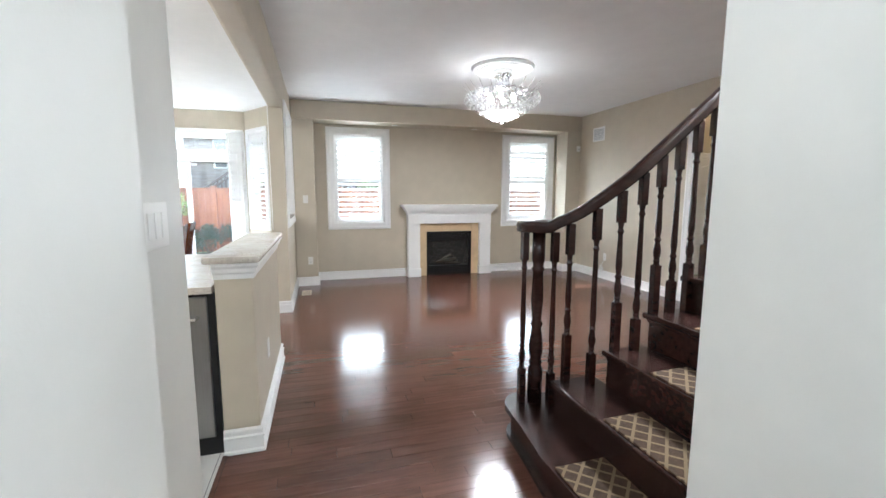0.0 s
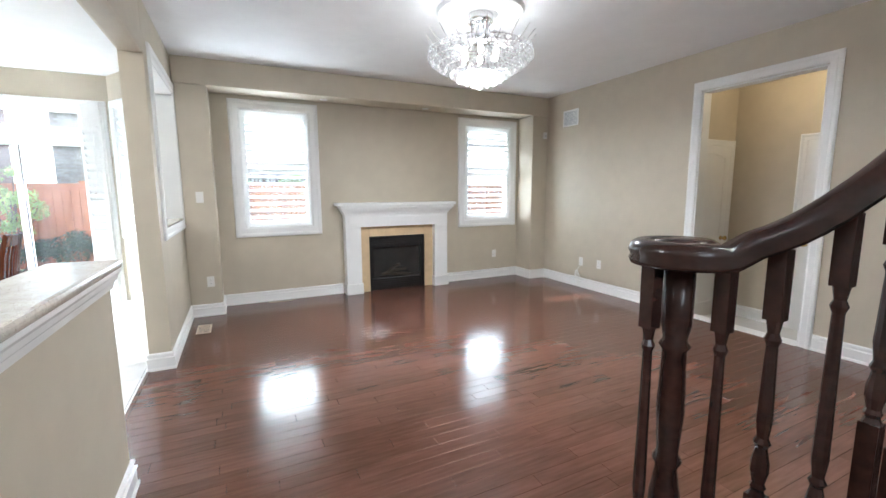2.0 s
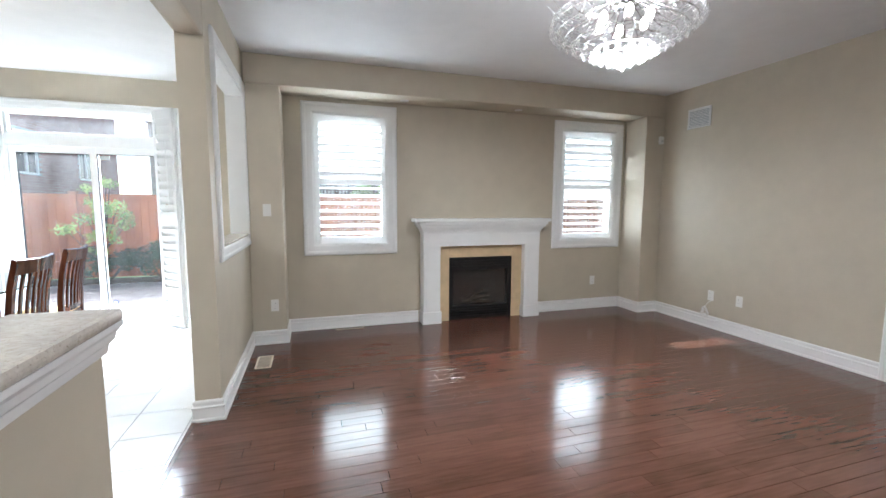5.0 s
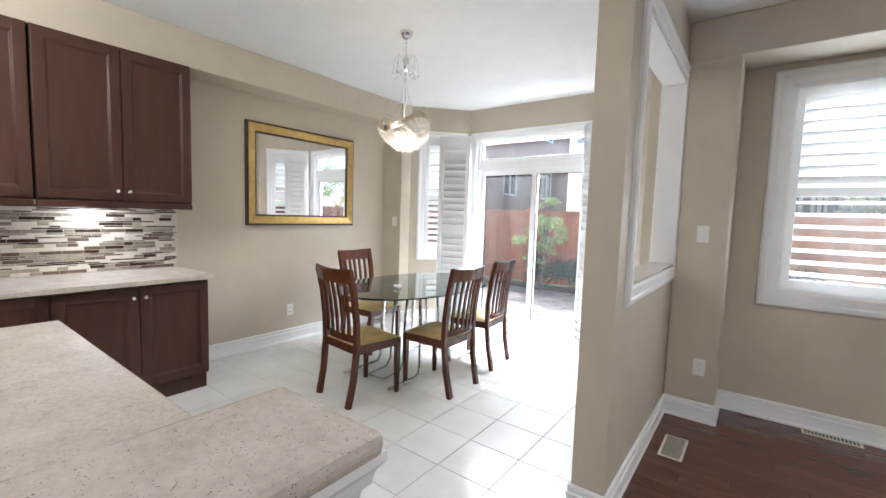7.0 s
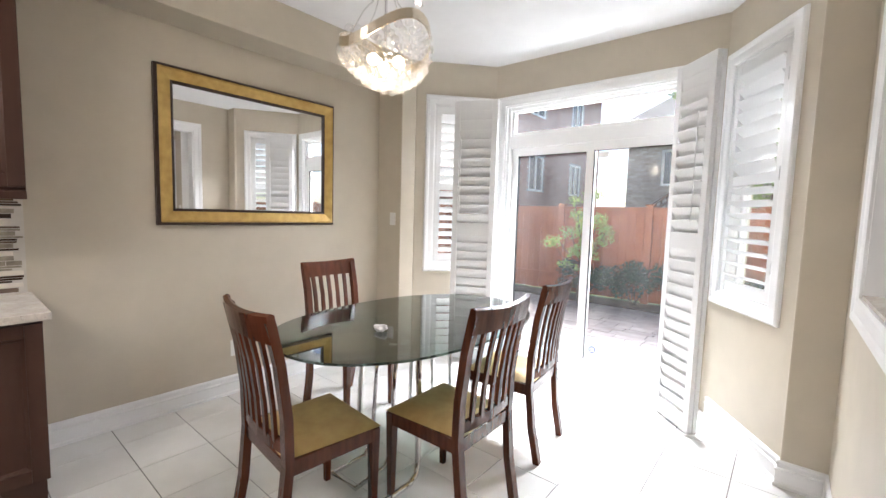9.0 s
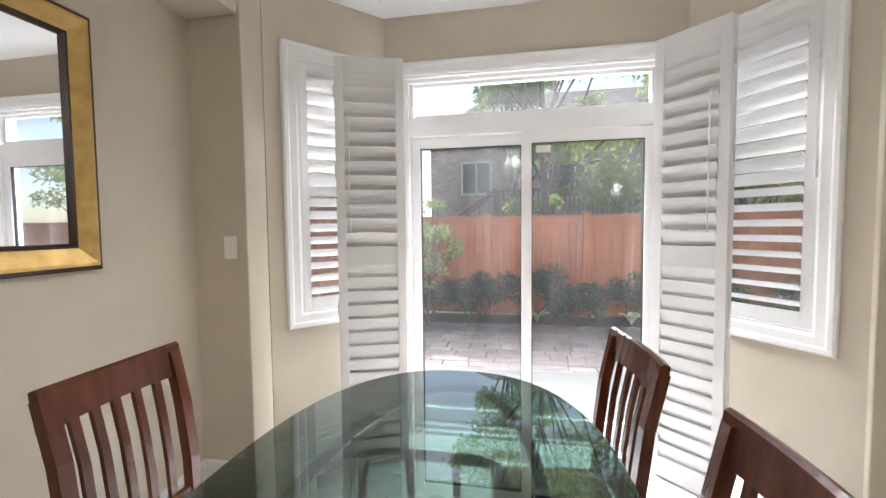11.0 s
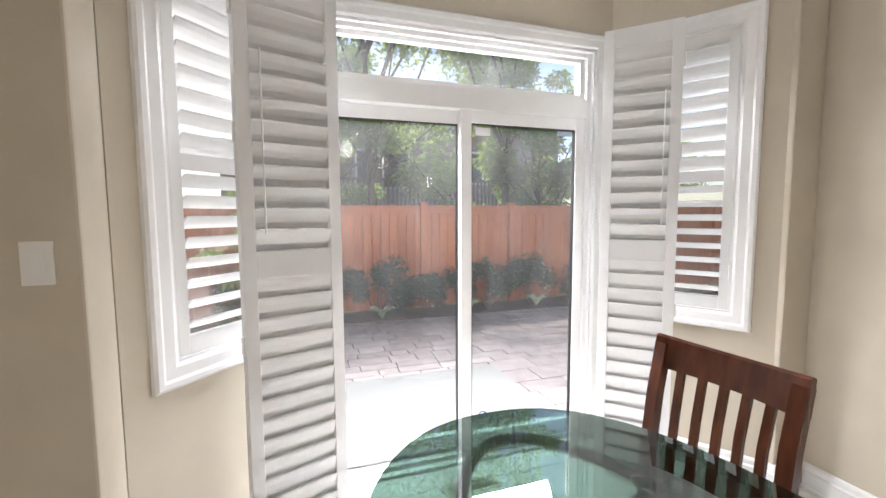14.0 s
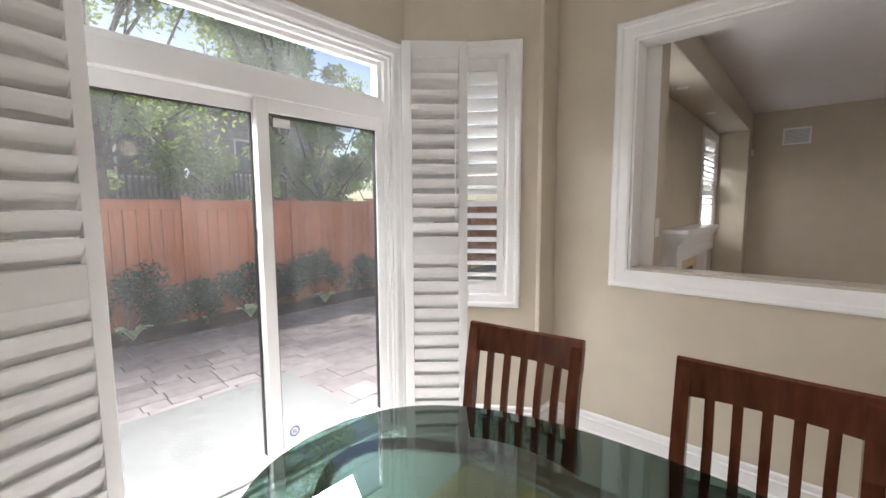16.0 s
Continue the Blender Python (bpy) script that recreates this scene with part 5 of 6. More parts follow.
plate("switch", (0.168, 0.0, 1.307), 180)
plate("outlet", (0.208, 0.0, 0.382), 180)
plate("outlet", (4.14, YB, 0.379), 180)
plate("outlet", (XR, -1.12, 0.368), 90)
plate("outlet", (XR, -0.79, 0.366), 90)
plate("switch", (XR, -3.562, 1.283), 90)
plate("outlet", (-3.43, -0.84, 0.335), -90)
plate("switch", (-3.222, 0.51, 1.287), 180)
plate("outlet", (0.015, -3.805, 0.403), -90)
plate("switch", (-0.04, -5.365, 1.289), -90, 3)
plate("outlet", (5.95, -2.62, 0.22), 90)


def wall_vent(y, z, w, h):
    v = thing("wall_vent", "white painted louvred metal vent high on wall", "vent", group="wall vents")
    v.matrix_world = facing(XR, y, z, 90)
    bm = bmesh.new()
    for b in ((0, 0.02, 0, h), (w - 0.02, w, 0, h), (0.02, w - 0.02, 0, 0.02), (0.02, w - 0.02, h - 0.02, h)):
        box(bm, b[0], b[1], 0, 0.010, b[2], b[3], 0.002)
    part("frame", bm, M_TRIM, v)
    bm = bmesh.new()
    box(bm, 0.02, w - 0.02, 0.0, 0.002, 0.02, h - 0.02)
    part("backing", bm, mat("grey_vent_back", (0.35, 0.38, 0.4), 0.7), v)
    n = int((h - 0.04) / 0.016)
    places = [((round(w - 0.04, 3), 0.014, 40), Matrix.Translation((0.02, 0.006, 0.03 + i * (h - 0.055) / (n - 1)))) for i in range(n)]

    def slim(bm, key):
        slat_mesh(bm, key)
        for vv in bm.verts:
            vv.co.y, vv.co.z = vv.co.y * 0.6, vv.co.z * 0.7

    pieces("slat", slim, places, v, M_TRIM)


wall_vent(-0.64, 2.265, 0.30, 0.225)
wall_vent(-4.52, 2.235, 0.32, 0.215)

sn = thing("motion_sensor", "small white motion detector in the wall corner", "detector")
bm = bmesh.new()
box(bm, 4.755, 4.815, -0.035, -0.0005, 2.14, 2.235, 0.01)
part("body", bm, M_PLAST, sn)
bm = bmesh.new()
lathe(bm, [(0.012, 0), (0.018, 0.01), (0.012, 0.022)], (4.785, -0.035, 2.165), 12)
part("eye", bm, mat("milky_lens", (0.6, 0.6, 0.58), 0.4), sn)


def floor_vent(x0, x1, y0, y1):
    v = thing("floor_vent", "cream metal floor register with slots", "floor register", group="floor registers")
    bm = bmesh.new()
    z1 = 0.005
    for b in ((x0, x0 + 0.015, y0, y1), (x1 - 0.015, x1, y0, y1), (x0 + 0.015, x1 - 0.015, y0, y0 + 0.015), (x0 + 0.015, x1 - 0.015, y1 - 0.015, y1)):
        box(bm, *b, 0.001, z1, 0.0015)
    part("frame", bm, mat("cream_metal", (0.68, 0.62, 0.5), 0.4), v)
    # flat black sheet stands for the shade in the duct below the slots
    bm = bmesh.new()
    box(bm, x0 + 0.014, x1 - 0.014, y0 + 0.014, y1 - 0.014, 0.0006, 0.0016)
    part("well", bm, M_BLACK, v)
    long_x = (x1 - x0) > (y1 - y0)
    n = 14
    cm = mat("cream_slat", (0.62, 0.56, 0.45), 0.4)
    for i in range(n):
        bm = bmesh.new()
        if long_x:
            x = x0 + 0.02 + (x1 - x0 - 0.04) * (i + 0.5) / n
            box(bm, x - 0.003, x + 0.003, y0 + 0.013, y1 - 0.013, 0.0014, 0.004)
        else:
            y = y0 + 0.02 + (y1 - y0 - 0.04) * (i + 0.5) / n
            box(bm, x0 + 0.013, x1 - 0.013, y - 0.003, y + 0.003, 0.0014, 0.004)
        part("slat", bm, cm, v)


floor_vent(0.085, 0.215, -0.66, -0.36)
floor_vent(0.80, 1.10, 0.27, 0.37)
floor_vent(-1.92, -1.62, 1.0, 1.11)

cable = thing("coiled_cable", "loose coil of white cable hanging from wall outlet", "cable")
bm = bmesh.new()
pts = []
for k in range(60):
    a = k * 0.55
    pts.append((XR - 0.03 - 0.012 * math.sin(k * 0.4), -0.75 + 0.035 * math.cos(a) + 0.012 * math.sin(k), 0.17 + 0.075 * math.sin(a) * (0.6 + 0.4 * math.sin(k * 0.21))))
pts += [(XR - 0.02, -0.77, 0.28), (XR - 0.012, -0.83, 0.33)]
tube(bm, pts, 0.004, 6)
part("cord", bm, M_PLAST, cable, "", True)


# ---------- mud room doors ----------
def panel_door(name, m, w, h, label, knob_x):
    d = structure(new(name), label, "door")
    d.matrix_world = m
    bm = bmesh.new()
    box(bm, 0, w, -0.02, 0.015, 0, h, 0.002)
    leaf = part("leaf", bm, M_TRIM, d)
    for x0, x1, z0, z1 in ((0.11, w - 0.11, 0.18, 0.86), (0.11, w - 0.11, 1.0, h - 0.13)):
        bm = bmesh.new()
        n = 8
        arch = [(x0 + (x1 - x0) * i / n, z1 + (0.05 * math.sin(math.pi * i / n) if z0 > 0.9 else 0)) for i in range(n + 1)]
        ring = [(x0, z0), (x1, z0)] + arch[::-1]
        tube(bm, [(x, 0.015, z) for x, z in ring], 0.011, 6, closed=True)
        part("panel_mould", bm, M_TRIM, leaf)
    bm = bmesh.new()
    lathe(bm, [(0.026, 0), (0.026, 0.006), (0.01, 0.012), (0.01, 0.03), (0.026, 0.042), (0.028, 0.055), (0.018, 0.066), (0.004, 0.068)], sides=16)
    bmesh.ops.transform(bm, matrix=Matrix.Translation((knob_x, 0.015, 0.95)) @ Matrix.Rotation(radians(-90), 4, "X"), verts=bm.verts)
    part("door_handle", bm, mat("brass", (0.7, 0.5, 0.2), 0.25, 1.0), d, "round brass knob", True)
    casing("trim_" + name, m, w, h, width=0.075)


panel_door("door_2", facing(5.949, -3.60, -0.17, 90), 0.76, 2.03, "white moulded two-panel interior door, closed", 0.69)
panel_door("door_3", facing(5.86, -2.101, -0.17, 180), 0.72, 2.03, "white moulded closet door, closed", 0.07)


# ---------- outdoors ----------
GZ = -0.18
bm = bmesh.new()
bmesh.ops.create_grid(bm, x_segments=2, y_segments=2, size=400, matrix=Matrix.Translation((0, 0, GZ - 0.08)))
structure(obj("ground", bm, M_GRASS), "green lawn running to the distance", "ground")
solid("patio_bed", [(-6.2, 4.2, 1.43, 5.22, GZ - 0.079, GZ - 0.03)], M_SOIL, "sandy bed under the patio stones", "patio")
solid("planting_bed", [(-6.7, 7.4, 5.24, 5.86, GZ - 0.079, GZ + 0.02)], M_SOIL, "dark soil bed along the fence", "soil")
slab = solid("door_slab", [(-2.85, -0.75, 1.43, 3.0, GZ - 0.079, GZ + 0.04)], M_CONC, "pale concrete step outside the door", "step", 0.01)

fence = thing("fence", "tall cedar-stained privacy fence with capped posts", "fence")


def board_mesh(bm, key):
    w, h = key
    box(bm, -w / 2, w / 2, -0.009, 0.009, 0, h)


def fence_run(a, b):
    a, b = Vector((*a, GZ)), Vector((*b, GZ))
    d = (b - a)
    L = d.length
    d.normalize()
    turn = math.atan2(d.y, d.x)
    R = Matrix.Rotation(turn, 4, "Z")
    n = int(L / 0.142)
    rr = random.Random(3)
    pieces("board", board_mesh, [((0.138, 1.62), Matrix.Translation(a + d * (i + 0.5) * L / n + Vector((0, 0, 0.04)) + (R @ Vector((0, rr.uniform(-0.004, 0.004), 0)))) @ R) for i in range(n)], fence, M_FENCE)
    for z, t in ((0.3, 0.09), (1.60, 0.11)):
        bm = bmesh.new()
        box(bm, 0, L, -0.04, -0.0092, z, z + t, 0.003)
        bmesh.ops.transform(bm, matrix=Matrix.Translation(a) @ R, verts=bm.verts)
        part("rail", bm, M_FENCE, fence)
    bm = bmesh.new()
    box(bm, 0, L, -0.06, 0.05, 1.71, 1.74, 0.004)
    bmesh.ops.transform(bm, matrix=Matrix.Translation(a) @ R, verts=bm.verts)
    part("cap_rail", bm, M_FENCE, fence)
    k = 0
    x = 0.35
    while x < L:
        bm = bmesh.new()
        box(bm, x - 0.055, x + 0.055, -0.075, 0.012, 0, 1.76, 0.004)
        box(bm, x - 0.07, x + 0.07, -0.09, 0.06, 1.76, 1.79, 0.006)
        bmesh.ops.transform(bm, matrix=Matrix.Translation(a) @ R, verts=bm.verts)
        part("post", bm, M_FENCE, fence)
        x += 1.63


fence_run((-7.55, 5.9), (8.2, 5.9))
fence_run((-6.9, 1.0), (-6.9, 5.75))
fence_run((8.0, 5.75), (8.0, 0.6))


def leaf_mesh(name, spots, n, size, rng, flat=0.5):
    """Many small diamond leaves spread through clumps (x, y, z, rx, ry, rz)."""
    co, faces = [], []
    vol = [s[3] * s[4] * s[5] for s in spots]
    tot = sum(vol)
    for s, v in zip(spots, vol):
        for _ in range(max(8, int(n * v / tot))):
            while True:
                p = Vector((rng.uniform(-1, 1), rng.uniform(-1, 1), rng.uniform(-1, 1)))
                if 0.25 < p.length < 1:
                    break
            p = p * (0.75 + 0.35 * noise.noise(Vector(s[:3]) * 3 + p * 2))
            c = Vector((s[0] + p.x * s[3], s[1] + p.y * s[4], s[2] + p.z * s[5]))
            a = Vector((rng.uniform(-1, 1), rng.uniform(-1, 1), rng.uniform(-1, 0.4))).normalized()
            b = a.orthogonal().normalized()
            b.rotate(Matrix.Rotation(rng.uniform(0, 6.28), 3, a))
            k = size * rng.uniform(0.6, 1.3)
            i = len(co)
            co += [c, c + a * k + b * k * 0.45, c + a * k * 2.1, c + a * k - b * k * 0.45]
            faces.append((i, i + 1, i + 2, i + 3))
    me = bpy.data.meshes.new(name)
    me.from_pydata([tuple(v) for v in co], [], faces)
    return me


def tree(at, height, spread, n_leaf, size, seed, leaf, label, trunk_r=0.09, low=0.35):
    rng = random.Random(seed)
    t = thing("tree", label, "tree", at)
    bm = bmesh.new()
    lean = Vector((rng.uniform(-0.2, 0.2), rng.uniform(-0.2, 0.2), 0))
    pts = [Vector((0, 0, -0.02)) + lean * (k / 6) ** 2 * height * 0.4 + Vector((rng.uniform(-0.03, 0.03), rng.uniform(-0.03, 0.03), height * 0.8 * k / 6)) for k in range(7)]
    tube(bm, pts, [trunk_r * (1 - 0.13 * k) for k in range(7)], 9)
    spots = []
    for k in range(16):
        u = rng.uniform(low, 1.0)
        base = pts[min(6, int(u * 0.8 * 6))]
        a = rng.uniform(0, 6.28)
        r = spread * rng.uniform(0.45, 1.0) * math.sin(min(1, (1.15 - u) * 1.6) * 1.5)
        tip = Vector((base.x + r * math.cos(a), base.y + r * math.sin(a), height * u + rng.uniform(0, 0.3)))
        mid = (base + tip) / 2 + Vector((0, 0, -0.1 * r))
        tube(bm, [base, mid, tip], [trunk_r * 0.35, trunk_r * 0.22, 0.008], 6)
        s = spread * rng.uniform(0.22, 0.42)
        spots.append((*tip, s, s, s * 0.65))
        spots.append((*mid, s * 0.7, s * 0.7, s * 0.45))
    part("trunk", bm, M_BARK, t, "", True)
    me = leaf_mesh("crown", spots, n_leaf, size, rng)
    me.materials.append(leaf)
    c = new("crown", me)
    c.parent = t
    return t


tree((-1.9, 8.7, GZ), 8.4, 1.9, 22000, 0.062, 1, M_LEAF, "leafy green maple tree behind the fence")
tree((1.5, 7.3, GZ), 7.2, 2.5, 26000, 0.055, 2, M_LEAF, "dense green tree behind the fence", low=0.3)
tree((-1.2, 7.7, GZ), 8.8, 3.2, 24000, 0.062, 3, M_LEAF, "tall airy green tree over the next garden", 0.1, 0.5)
tree((2.3, 7.0, GZ), 4.4, 1.5, 17000, 0.05, 8, M_LEAF, "dense bright green tree just behind the fence", 0.07, 0.42)
tree((4.6, 7.6, GZ), 5.4, 1.9, 8000, 0.05, 4, M_LEAF, "green garden tree behind the fence")
tree((-3.2, 5.05, GZ), 1.7, 0.6, 2000, 0.032, 6, M_LEAF, "small light green ornamental tree in the bed", 0.03, 0.5)


def bush(at, r, h, seed):
    rng = random.Random(seed)
    b = thing("shrub", "low dark green yew shrub against the fence", "shrub", at, group="fence shrubs")
    spots = [(rng.uniform(-r, r) * 0.7, rng.uniform(-0.12, 0.12), h * rng.uniform(0.3, 0.8), r * 0.4, 0.18, h * 0.32) for _ in range(9)]
    bm = bmesh.new()
    for k in range(5):
        tube(bm, [(0.02 * k - 0.04, 0, -0.02), (spots[k][0] * 0.5, spots[k][1], h * 0.3), spots[k][:3]], [0.012, 0.009, 0.004], 5)
    part("stems", bm, M_BARK, b)
    me = leaf_mesh("leaves", spots, 3400, 0.026, rng)
    me.materials.append(M_LEAFD)
    c = new("leaves", me)
    c.parent = b


for i, x in enumerate((-3.3, -2.4, -1.55, -0.6, 0.35, 1.2, 2.1)):
    bush((x, 5.52, GZ + 0.02), 0.6, 0.72 + 0.1 * (i % 3), 20 + i)

M_HOSTA = mat("variegated_leaf", (0.10, 0.17, 0.05), 0.5, var=0.2, scale=30, color2=(0.62, 0.66, 0.42))


def hosta(at, seed):
    rng = random.Random(seed)
    h = thing("hosta", "small cream-edged hosta plant in the bed", "plant", at, group="hostas")
    for k in range(14):
        a = rng.uniform(0, 6.28)
        L = rng.uniform(0.13, 0.22)
        bm = bmesh.new()
        rows = []
        for s in range(5):
            u = s / 4
            r, z = L * u, 0.02 + 0.16 * math.sin(u * 2.0)
            w = 0.05 * math.sin(math.pi * min(0.98, u + 0.05))
            c, sn_ = math.cos(a), math.sin(a)
            rows.append([bm.verts.new((r * c - q * sn_ * w, r * sn_ + q * c * w, z + abs(q) * 0.012)) for q in (-1, 0, 1)])
        for A, B in zip(rows, rows[1:]):
            for j in (0, 1):
                bm.faces.new((A[j], A[j + 1], B[j + 1], B[j]))
        part("leaf", bm, M_HOSTA, h)


hosta((-0.1, 5.28, GZ + 0.02), 1)
hosta((-1.5, 5.28, GZ + 0.02), 2)
hosta((1.13, 5.28, GZ + 0.02), 3)


def house(name, label, x0, x1, y0, y1, h, brick, windows, ridge_x=True):
    """A brick house whose garden front faces -y (or +x): windows (x, z, w, h) on the front y0."""
    hs = thing(name, label, "house")
    w = wall("wall_tmp", (x1, y0), (x0, y0), 0.25, GZ - 0.05, h, [(x1 - wx - ww, x1 - wx, wz, wz + wh) for wx, wz, ww, wh in windows], M_MORTAR, "x")
    for key in ("label", "category", "kind"):
        del w[key]
    w.name, w.parent = "wall", hs
    bm = bmesh.new()
    box(bm, x0, x1, y0 + 0.26, y1, GZ - 0.05, h)
    part("block", bm, brick, hs)
    bm = bmesh.new()
    e = 0.45
    my = (y0 + y1) / 2
    vs = [bm.verts.new(v) for v in ((x0 - e, y0 - e, h), (x1 + e, y0 - e, h), (x1 + e, y1 + e, h), (x0 - e, y1 + e, h), (x0 + 2, my, h + 2.4), (x1 - 2, my, h + 2.4))]
    for f in ((0, 1, 5, 4), (1, 2, 5), (2, 3, 4, 5), (3, 0, 4), (3, 2, 1, 0)):
        bm.faces.new([vs[i] for i in f])
    roof = part("roof", bm, M_ROOF, hs, "dark shingle roof")
    bm = bmesh.new()
    box(bm, x0 - e - 0.02, x1 + e + 0.02, y0 - e - 0.1, y0 - e, h - 0.14, h + 0.02, 0.01)
    part("gutter", bm, M_VINYL, roof, "white eaves gutter")
    for wx, wz, ww, wh in windows:
        bm = bmesh.new()
        for b in ((wx, wx + 0.07, wz, wz + wh), (wx + ww - 0.07, wx + ww, wz, wz + wh), (wx + 0.07, wx + ww - 0.07, wz, wz + 0.07), (wx + 0.07, wx + ww - 0.07, wz + wh - 0.07, wz + wh), (wx + ww / 2 - 0.035, wx + ww / 2 + 0.035, wz + 0.07, wz + wh - 0.07)):
            box(bm, b[0], b[1], y0 - 0.0, y0 + 0.1, b[2], b[3])
        win = part("window", bm, M_VINYL, hs)
        bm = bmesh.new()
        box(bm, wx + 0.07, wx + ww - 0.07, y0 + 0.05, y0 + 0.06, wz + 0.07, wz + wh - 0.07)
        part("pane", bm, mat("dark_room_pane", (0.03, 0.04, 0.05), 0.05), win)
    bm = bmesh.new()
    rng = random.Random(7)
    z, r = GZ, 0
    step, ht = 0.24, 0.085
    while z < h - 0.1:
        x = x0 + (0.12 if r % 2 else 0)
        while x < x1:
            xe = min(x1, x + step - 0.012)
            if not any(wx - 0.01 < xe and x < wx + ww + 0.01 and wz - 0.01 < z + ht and z < wz + wh + 0.01 for wx, wz, ww, wh in windows):
                d = rng.uniform(0.006, 0.014)
                vs = [bm.verts.new(v) for v in ((x, y0 - d, z), (xe, y0 - d, z), (xe, y0 - d, z + ht - 0.012), (x, y0 - d, z + ht - 0.012), (x, y0, z), (xe, y0, z), (xe, y0, z + ht - 0.012), (x, y0, z + ht - 0.012))]
                for f in ((0, 1, 2, 3), (4, 0, 3, 7), (1, 5, 6, 2), (3, 2, 6, 7), (4, 5, 1, 0)):
                    bm.faces.new([vs[i] for i in f])
            x += step
        z += ht
        r += 1
    b = part("bricks", bm, brick, hs)
    b["kind"] = "stuff"
    return hs


house("house", "grey-brown brick house behind the garden fence", -5.0, 7.0, 13.6, 20, 4.5, M_GBRICK, [(-0.9, 2.3, 1.9, 1.35), (-3.9, 2.5, 1.1, 1.2), (3.2, 2.5, 1.2, 1.2)])
hs2 = house("house", "rosy red brick neighbouring house with white eaves", -8.0, 8.0, -4.0, 4.0, 7.4, M_BRICK, [(wx, wz, 1.15, 1.35) for wz in (2.3, 5.1) for wx in (-5.6, -1.9, 0.9, 4.6)])
hs2.matrix_world = pose(-12.0, 11.0, 0, 0, 0, 90)

deck = thing("deck", "dark brown wooden raised deck with picket railing", "deck")
bm = bmesh.new()
box(bm, -2.6, 3.4, 11.0, 13.58, 1.35, 1.5, 0.01)
part("platform", bm, M_DECK, deck)
for x in (-2.5, -0.55, 1.4, 3.3):
    bm = bmesh.new()
    box(bm, x - 0.06, x + 0.06, 10.96, 11.08, GZ - 0.07, 2.5, 0.006)
    part("post", bm, M_DECK, deck)
for z in (1.6, 2.38):
    bm = bmesh.new()
    box(bm, -2.6, 3.4, 10.97, 11.05, z, z + 0.07, 0.006)
    part("rail", bm, M_DECK, deck)
pieces("picket", lambda bm, k: box(bm, -0.02, 0.02, -0.02, 0.02, 0, 0.72), [(0, Matrix.Translation((-2.4 + 0.125 * i, 11.01, 1.67))) for i in range(46)], deck, M_DECK)
for k in (0, 1):
    bm = bmesh.new()
    tube(bm, [(-2.6, 11.0 + 1.0 * k, 2.4), (-4.9, 11.0 + 1.0 * k, 0.75)], 0.045, 6)
    part("stair_rail", bm, M_DECK, deck)
    bm = bmesh.new()
    tube(bm, [(-2.6, 11.0 + 1.0 * k, 1.42), (-4.9, 11.0 + 1.0 * k, -0.22)], 0.08, 6)
    part("stair_string", bm, M_DECK, deck)
pieces("stair_picket", lambda bm, k: box(bm, -0.02, 0.02, -0.02, 0.02, 0, 0.95), [(0, Matrix.Translation((-2.7 - 0.14 * i, 11.0, 1.4 - 0.1 * i))) for i in range(15)], deck, M_DECK)


# ---------- mosaic, floor boards, tiles, pavers ----------
def chip_mesh(bm, key):
    """A low block with chamfered upper edges: local x by y, top at z 0."""
    a, b, t, c = key
    lo = [bm.verts.new(v) for v in ((0, 0, -t), (a, 0, -t), (a, b, -t), (0, b, -t))]
    md = [bm.verts.new(v) for v in ((0, 0, -c), (a, 0, -c), (a, b, -c), (0, b, -c))]
    up = [bm.verts.new(v) for v in ((c, c, 0), (a - c, c, 0), (a - c, b - c, 0), (c, b - c, 0))]
    for A, B in ((lo, md), (md, up)):
        for i in range(4):
            bm.faces.new((A[i], A[(i + 1) % 4], B[(i + 1) % 4], B[i]))
    bm.faces.new(up)


def lay(name, stuff_name, parent, groups, limit_ok):
    """Places chips: the chosen stretch as parts, the rest joined. groups: (key, matrix, material)."""
    rest = {}
    shown = {}
    for key, m, material in groups:
        if limit_ok(m.translation):
            k = (key, material.name)
            if k not in shown:
                bm = bmesh.new()
                chip_mesh(bm, key)
                me = bpy.data.meshes.new(name)
                bm.to_mesh(me)
                bm.free()
                me.materials.append(material)
                shown[k] = me
            ob = new(name, shown[k])
            ob.parent = parent
            ob.matrix_local = m
        else:
            rest.setdefault(material.name, (material, []))[1].append((key, m))
    for material, items in rest.values():
        co, fs = [], []
        for (a, b, t, c), m in items:
            i = len(co)
            co += [tuple(m @ Vector(v)) for v in ((0, 0, -c), (a, 0, -c), (a, b, -c), (0, b, -c), (c, c, 0), (a - c, c, 0), (a - c, b - c, 0), (c, b - c, 0), (0, 0, -t), (a, 0, -t), (a, b, -t), (0, b, -t))]
            fs += [(i + 4, i + 5, i + 6, i + 7)] + [(i + 8 + j, i + 8 + (j + 1) % 4, i + (j + 1) % 4, i + j) for j in range(4)] + [(i + j, i + (j + 1) % 4, i + 4 + (j + 1) % 4, i + 4 + j) for j in range(4)]
        me = bpy.data.meshes.new(stuff_name)
        me.from_pydata(co, [], fs)
        me.polygons.foreach_set("use_smooth", [False] * len(fs))
        me.materials.append(material)
        ob = new(stuff_name, me)
        ob.parent = parent
        ob["kind"] = "stuff"


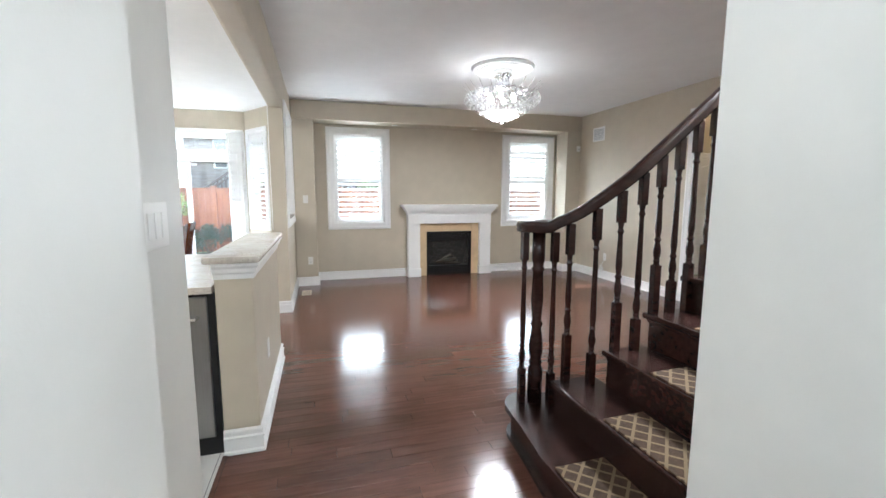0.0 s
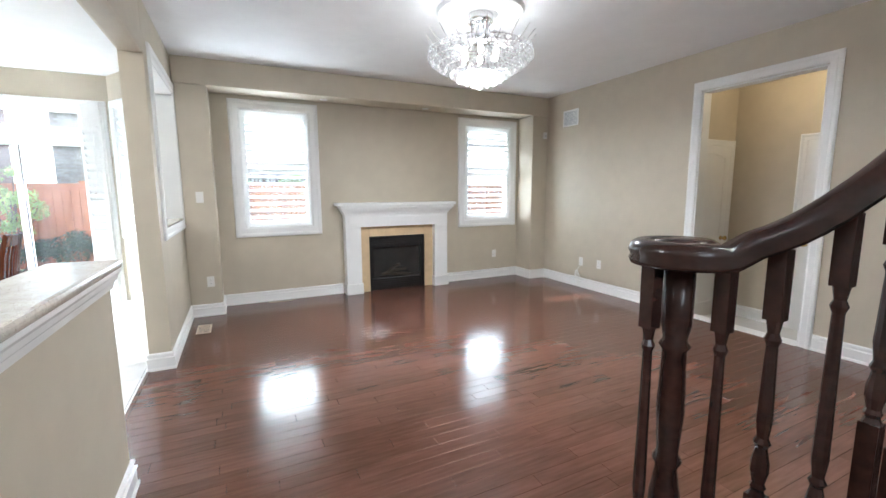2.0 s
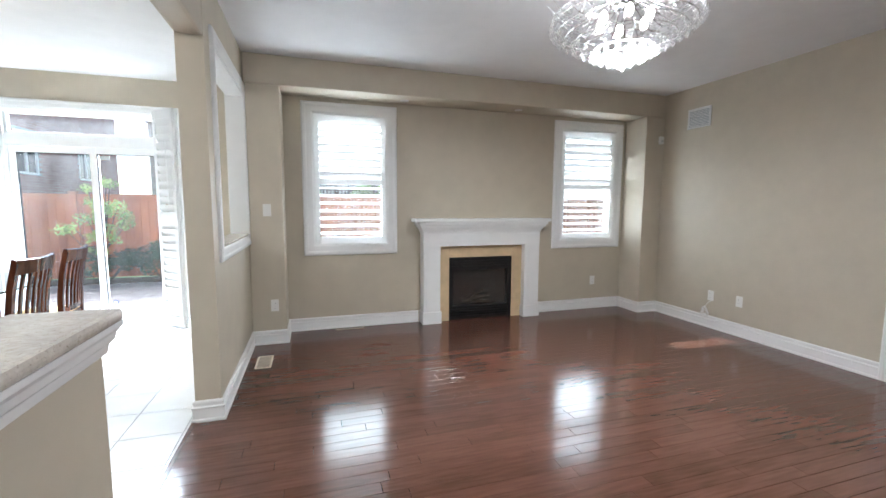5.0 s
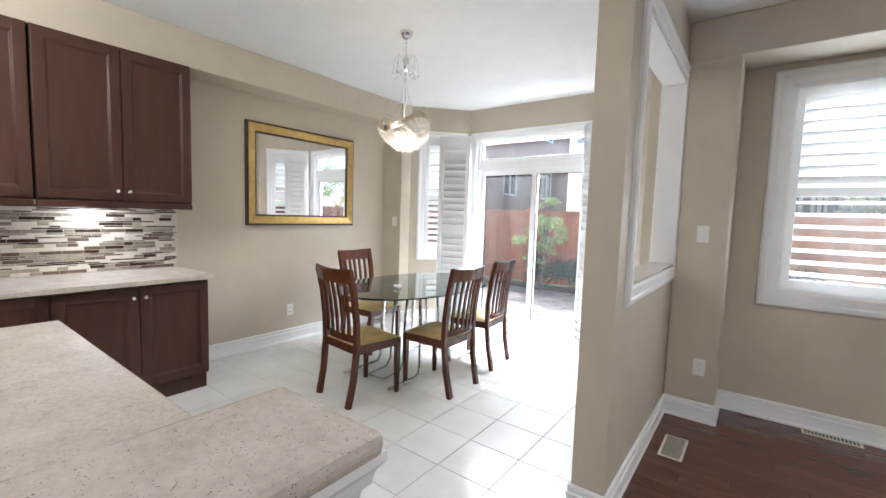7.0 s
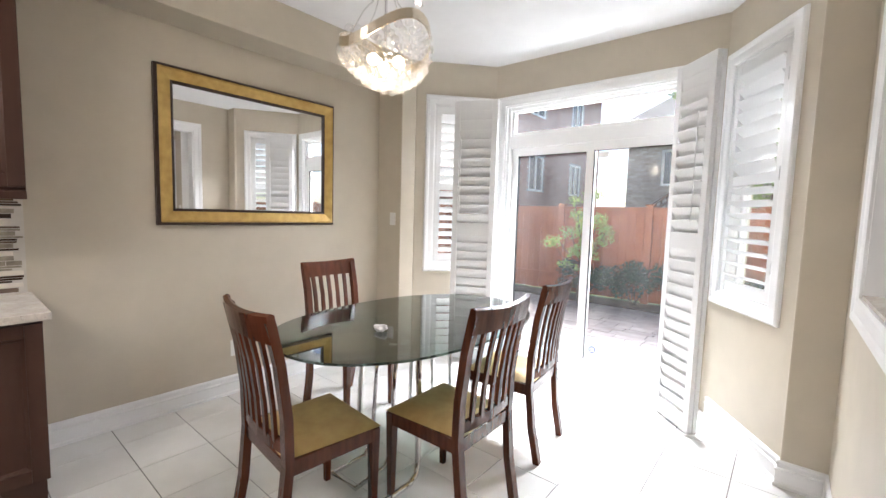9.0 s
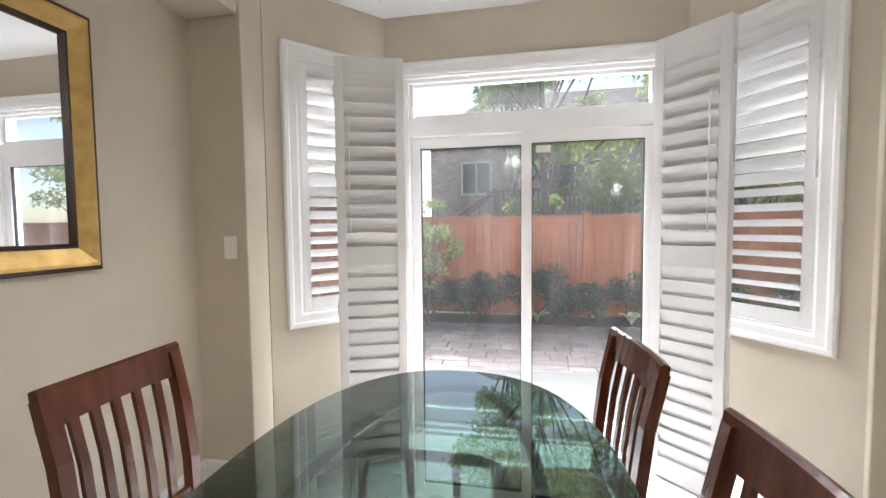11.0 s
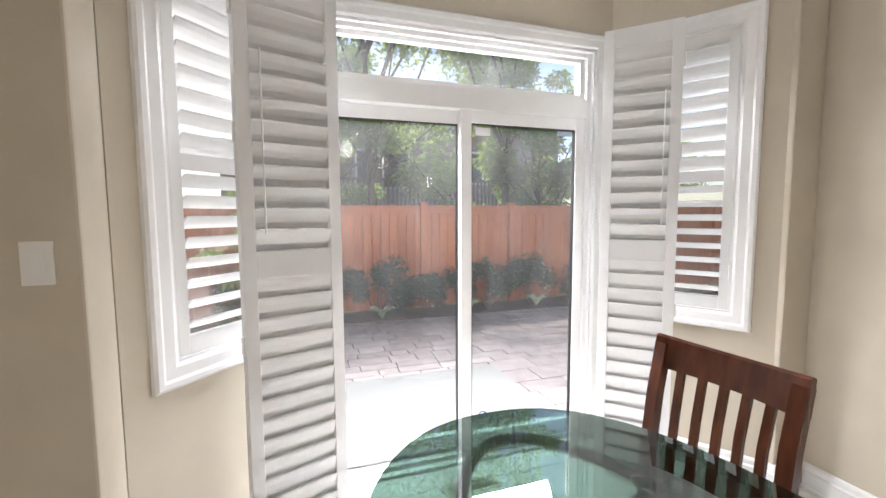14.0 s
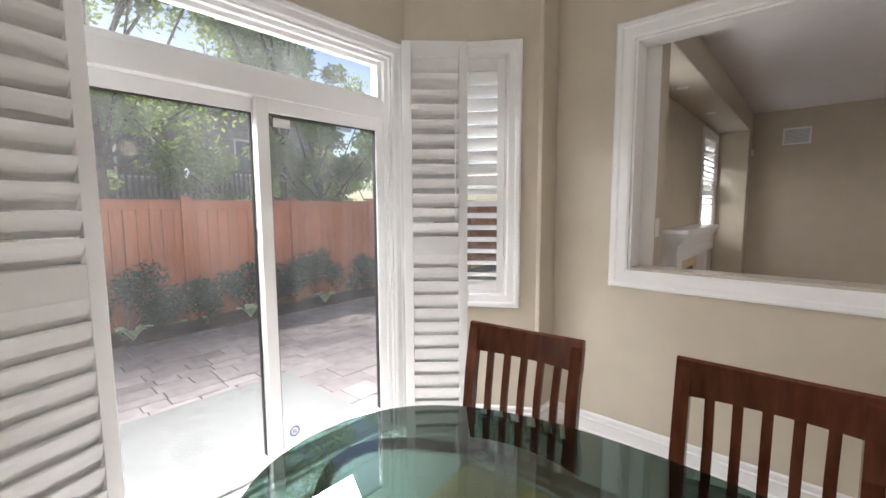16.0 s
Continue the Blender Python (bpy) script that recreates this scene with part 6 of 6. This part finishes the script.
# backsplash of narrow glass and stone strips
splash = structure(new("backsplash"), "mosaic backsplash of brown, grey and cream strips", "backsplash")
bm = bmesh.new()
box(bm, -3.43, -3.424, -5.6, -1.90, 0.879, 1.40)
part("grout", bm, mat("pale_grout", (0.62, 0.58, 0.52), 0.9), splash)
MOS = [mat("mosaic_dark", (0.055, 0.035, 0.025), 0.12, var=0.2, scale=20), mat("mosaic_grey", (0.30, 0.26, 0.20), 0.3, var=0.2, scale=30),
       mat("mosaic_cream", (0.68, 0.62, 0.54), 0.35, var=0.08, scale=20), mat("mosaic_taupe", (0.16, 0.115, 0.085), 0.15, var=0.2, scale=20)]
rng = random.Random(11)
items = []
z = 0.884
row = 0
while z < 1.385:
    ht = (0.0125, 0.0255)[rng.random() < 0.6]
    y = -1.902 - rng.uniform(0, 0.05)
    first = True
    while y > -4.6:
        ln = rng.choice((0.06, 0.09, 0.12, 0.15))
        m = Matrix.Translation((-3.421 + rng.uniform(-0.001, 0.001), y - ln, z)) @ Matrix(((0, 0, 1, 0), (1, 0, 0, 0), (0, 1, 0, 0), (0, 0, 0, 1)))
        items.append(((round(ln - 0.003, 4), round(ht - 0.003, 4), 0.003, 0.0008), m, rng.choice((MOS[0], MOS[1], MOS[2], MOS[2], MOS[3], MOS[1]))))
        y -= ln
    z += ht
lay("mosaic_strip", "mosaic_strips", splash, items, lambda p: p.y > -2.72)

# hardwood boards
rng = random.Random(5)
floor = structure(new("floor"), "glossy dark red-brown hardwood strip floor", "floor")
items = []
y = -6.30
PW = 0.0835
while y < YB - 0.002:
    x = -0.155 - rng.uniform(0, 0.8)
    while x < XR:
        ln = rng.choice((0.5, 0.65, 0.8, 0.95, 1.1, 1.3))
        a, b = max(x, -0.155), min(x + ln, XR + 0.0)
        if b - a > 0.05:
            key = (round(b - a - 0.0012, 4), PW - 0.0012, 0.02, 0.0011)
            items.append((key, Matrix.Translation((a, y, rng.uniform(-0.0002, 0.0))), M_WOODF))
        x += ln
    y += PW
lay("board", "boards", floor, items, lambda p: -4.75 < p.y < -1.3 and p.x < 3.7)

# ceramic tiles
tiles = structure(new("floor_tiled"), "pale marbled ceramic floor tiles with dark joints", "floor")
items = []
T = 0.333
xs = sorted({-3.43, -0.158, *[round(-2.19 + T * k, 4) for k in range(-3, 7)]})
ys = sorted({-6.06, BY + 0.02, *[round(-1.912 + T * k, 4) for k in range(-12, 10)]})
for x0, x1 in zip(xs, xs[1:]):
    for y0, y1 in zip(ys, ys[1:]):
        if x0 < -3.431 or x1 > -0.157 or y1 - y0 < 0.02 or x1 - x0 < 0.02:
            continue
        items.append(((round(x1 - x0 - 0.004, 4), round(y1 - y0 - 0.004, 4), 0.012, 0.001), Matrix.Translation((x0 + 0.002, y0 + 0.002, 0.0)) @ Matrix.Rotation(radians(rng.uniform(-0.05, 0.05)), 4, "X"), M_TILE))
lay("tile", "tiles", tiles, items, lambda p: True)
bm = bmesh.new()
box(bm, -3.43, -0.158, -6.06, BY + 0.02, -0.0299, -0.0035)
part("grout", bm, M_GROUT, tiles, "dark grey grout")
solid("threshold", [(-0.172, -0.15, -2.95, -1.48, -0.02, 0.006), (-0.172, -0.15, -5.13, -4.29, -0.02, 0.006)], M_WOODF, "dark wooden strip between boards and tiles", "threshold", 0.002)

# patio stones
rng = random.Random(9)
patio = structure(new("patio"), "patio of mixed grey and rose paving stones", "patio")
items = []
y, r = 1.45, 0
while y < 5.2:
    d = rng.choice((0.16, 0.22, 0.3))
    x = -6.15 - rng.uniform(0, 0.3)
    while x < 4.1:
        ln = rng.choice((0.2, 0.3, 0.38, 0.45))
        if not (x > -2.86 and x + ln < -0.74 and y + d < 3.0):
            items.append(((ln - 0.008, d - 0.008, 0.05, 0.004), Matrix.Translation((x, y, GZ + rng.uniform(-0.003, 0.003))), M_PAVER))
        x += ln
    y += d
lay("paver", "pavers", patio, items, lambda p: -3.6 < p.x < 0.4 and p.y < 5.3)
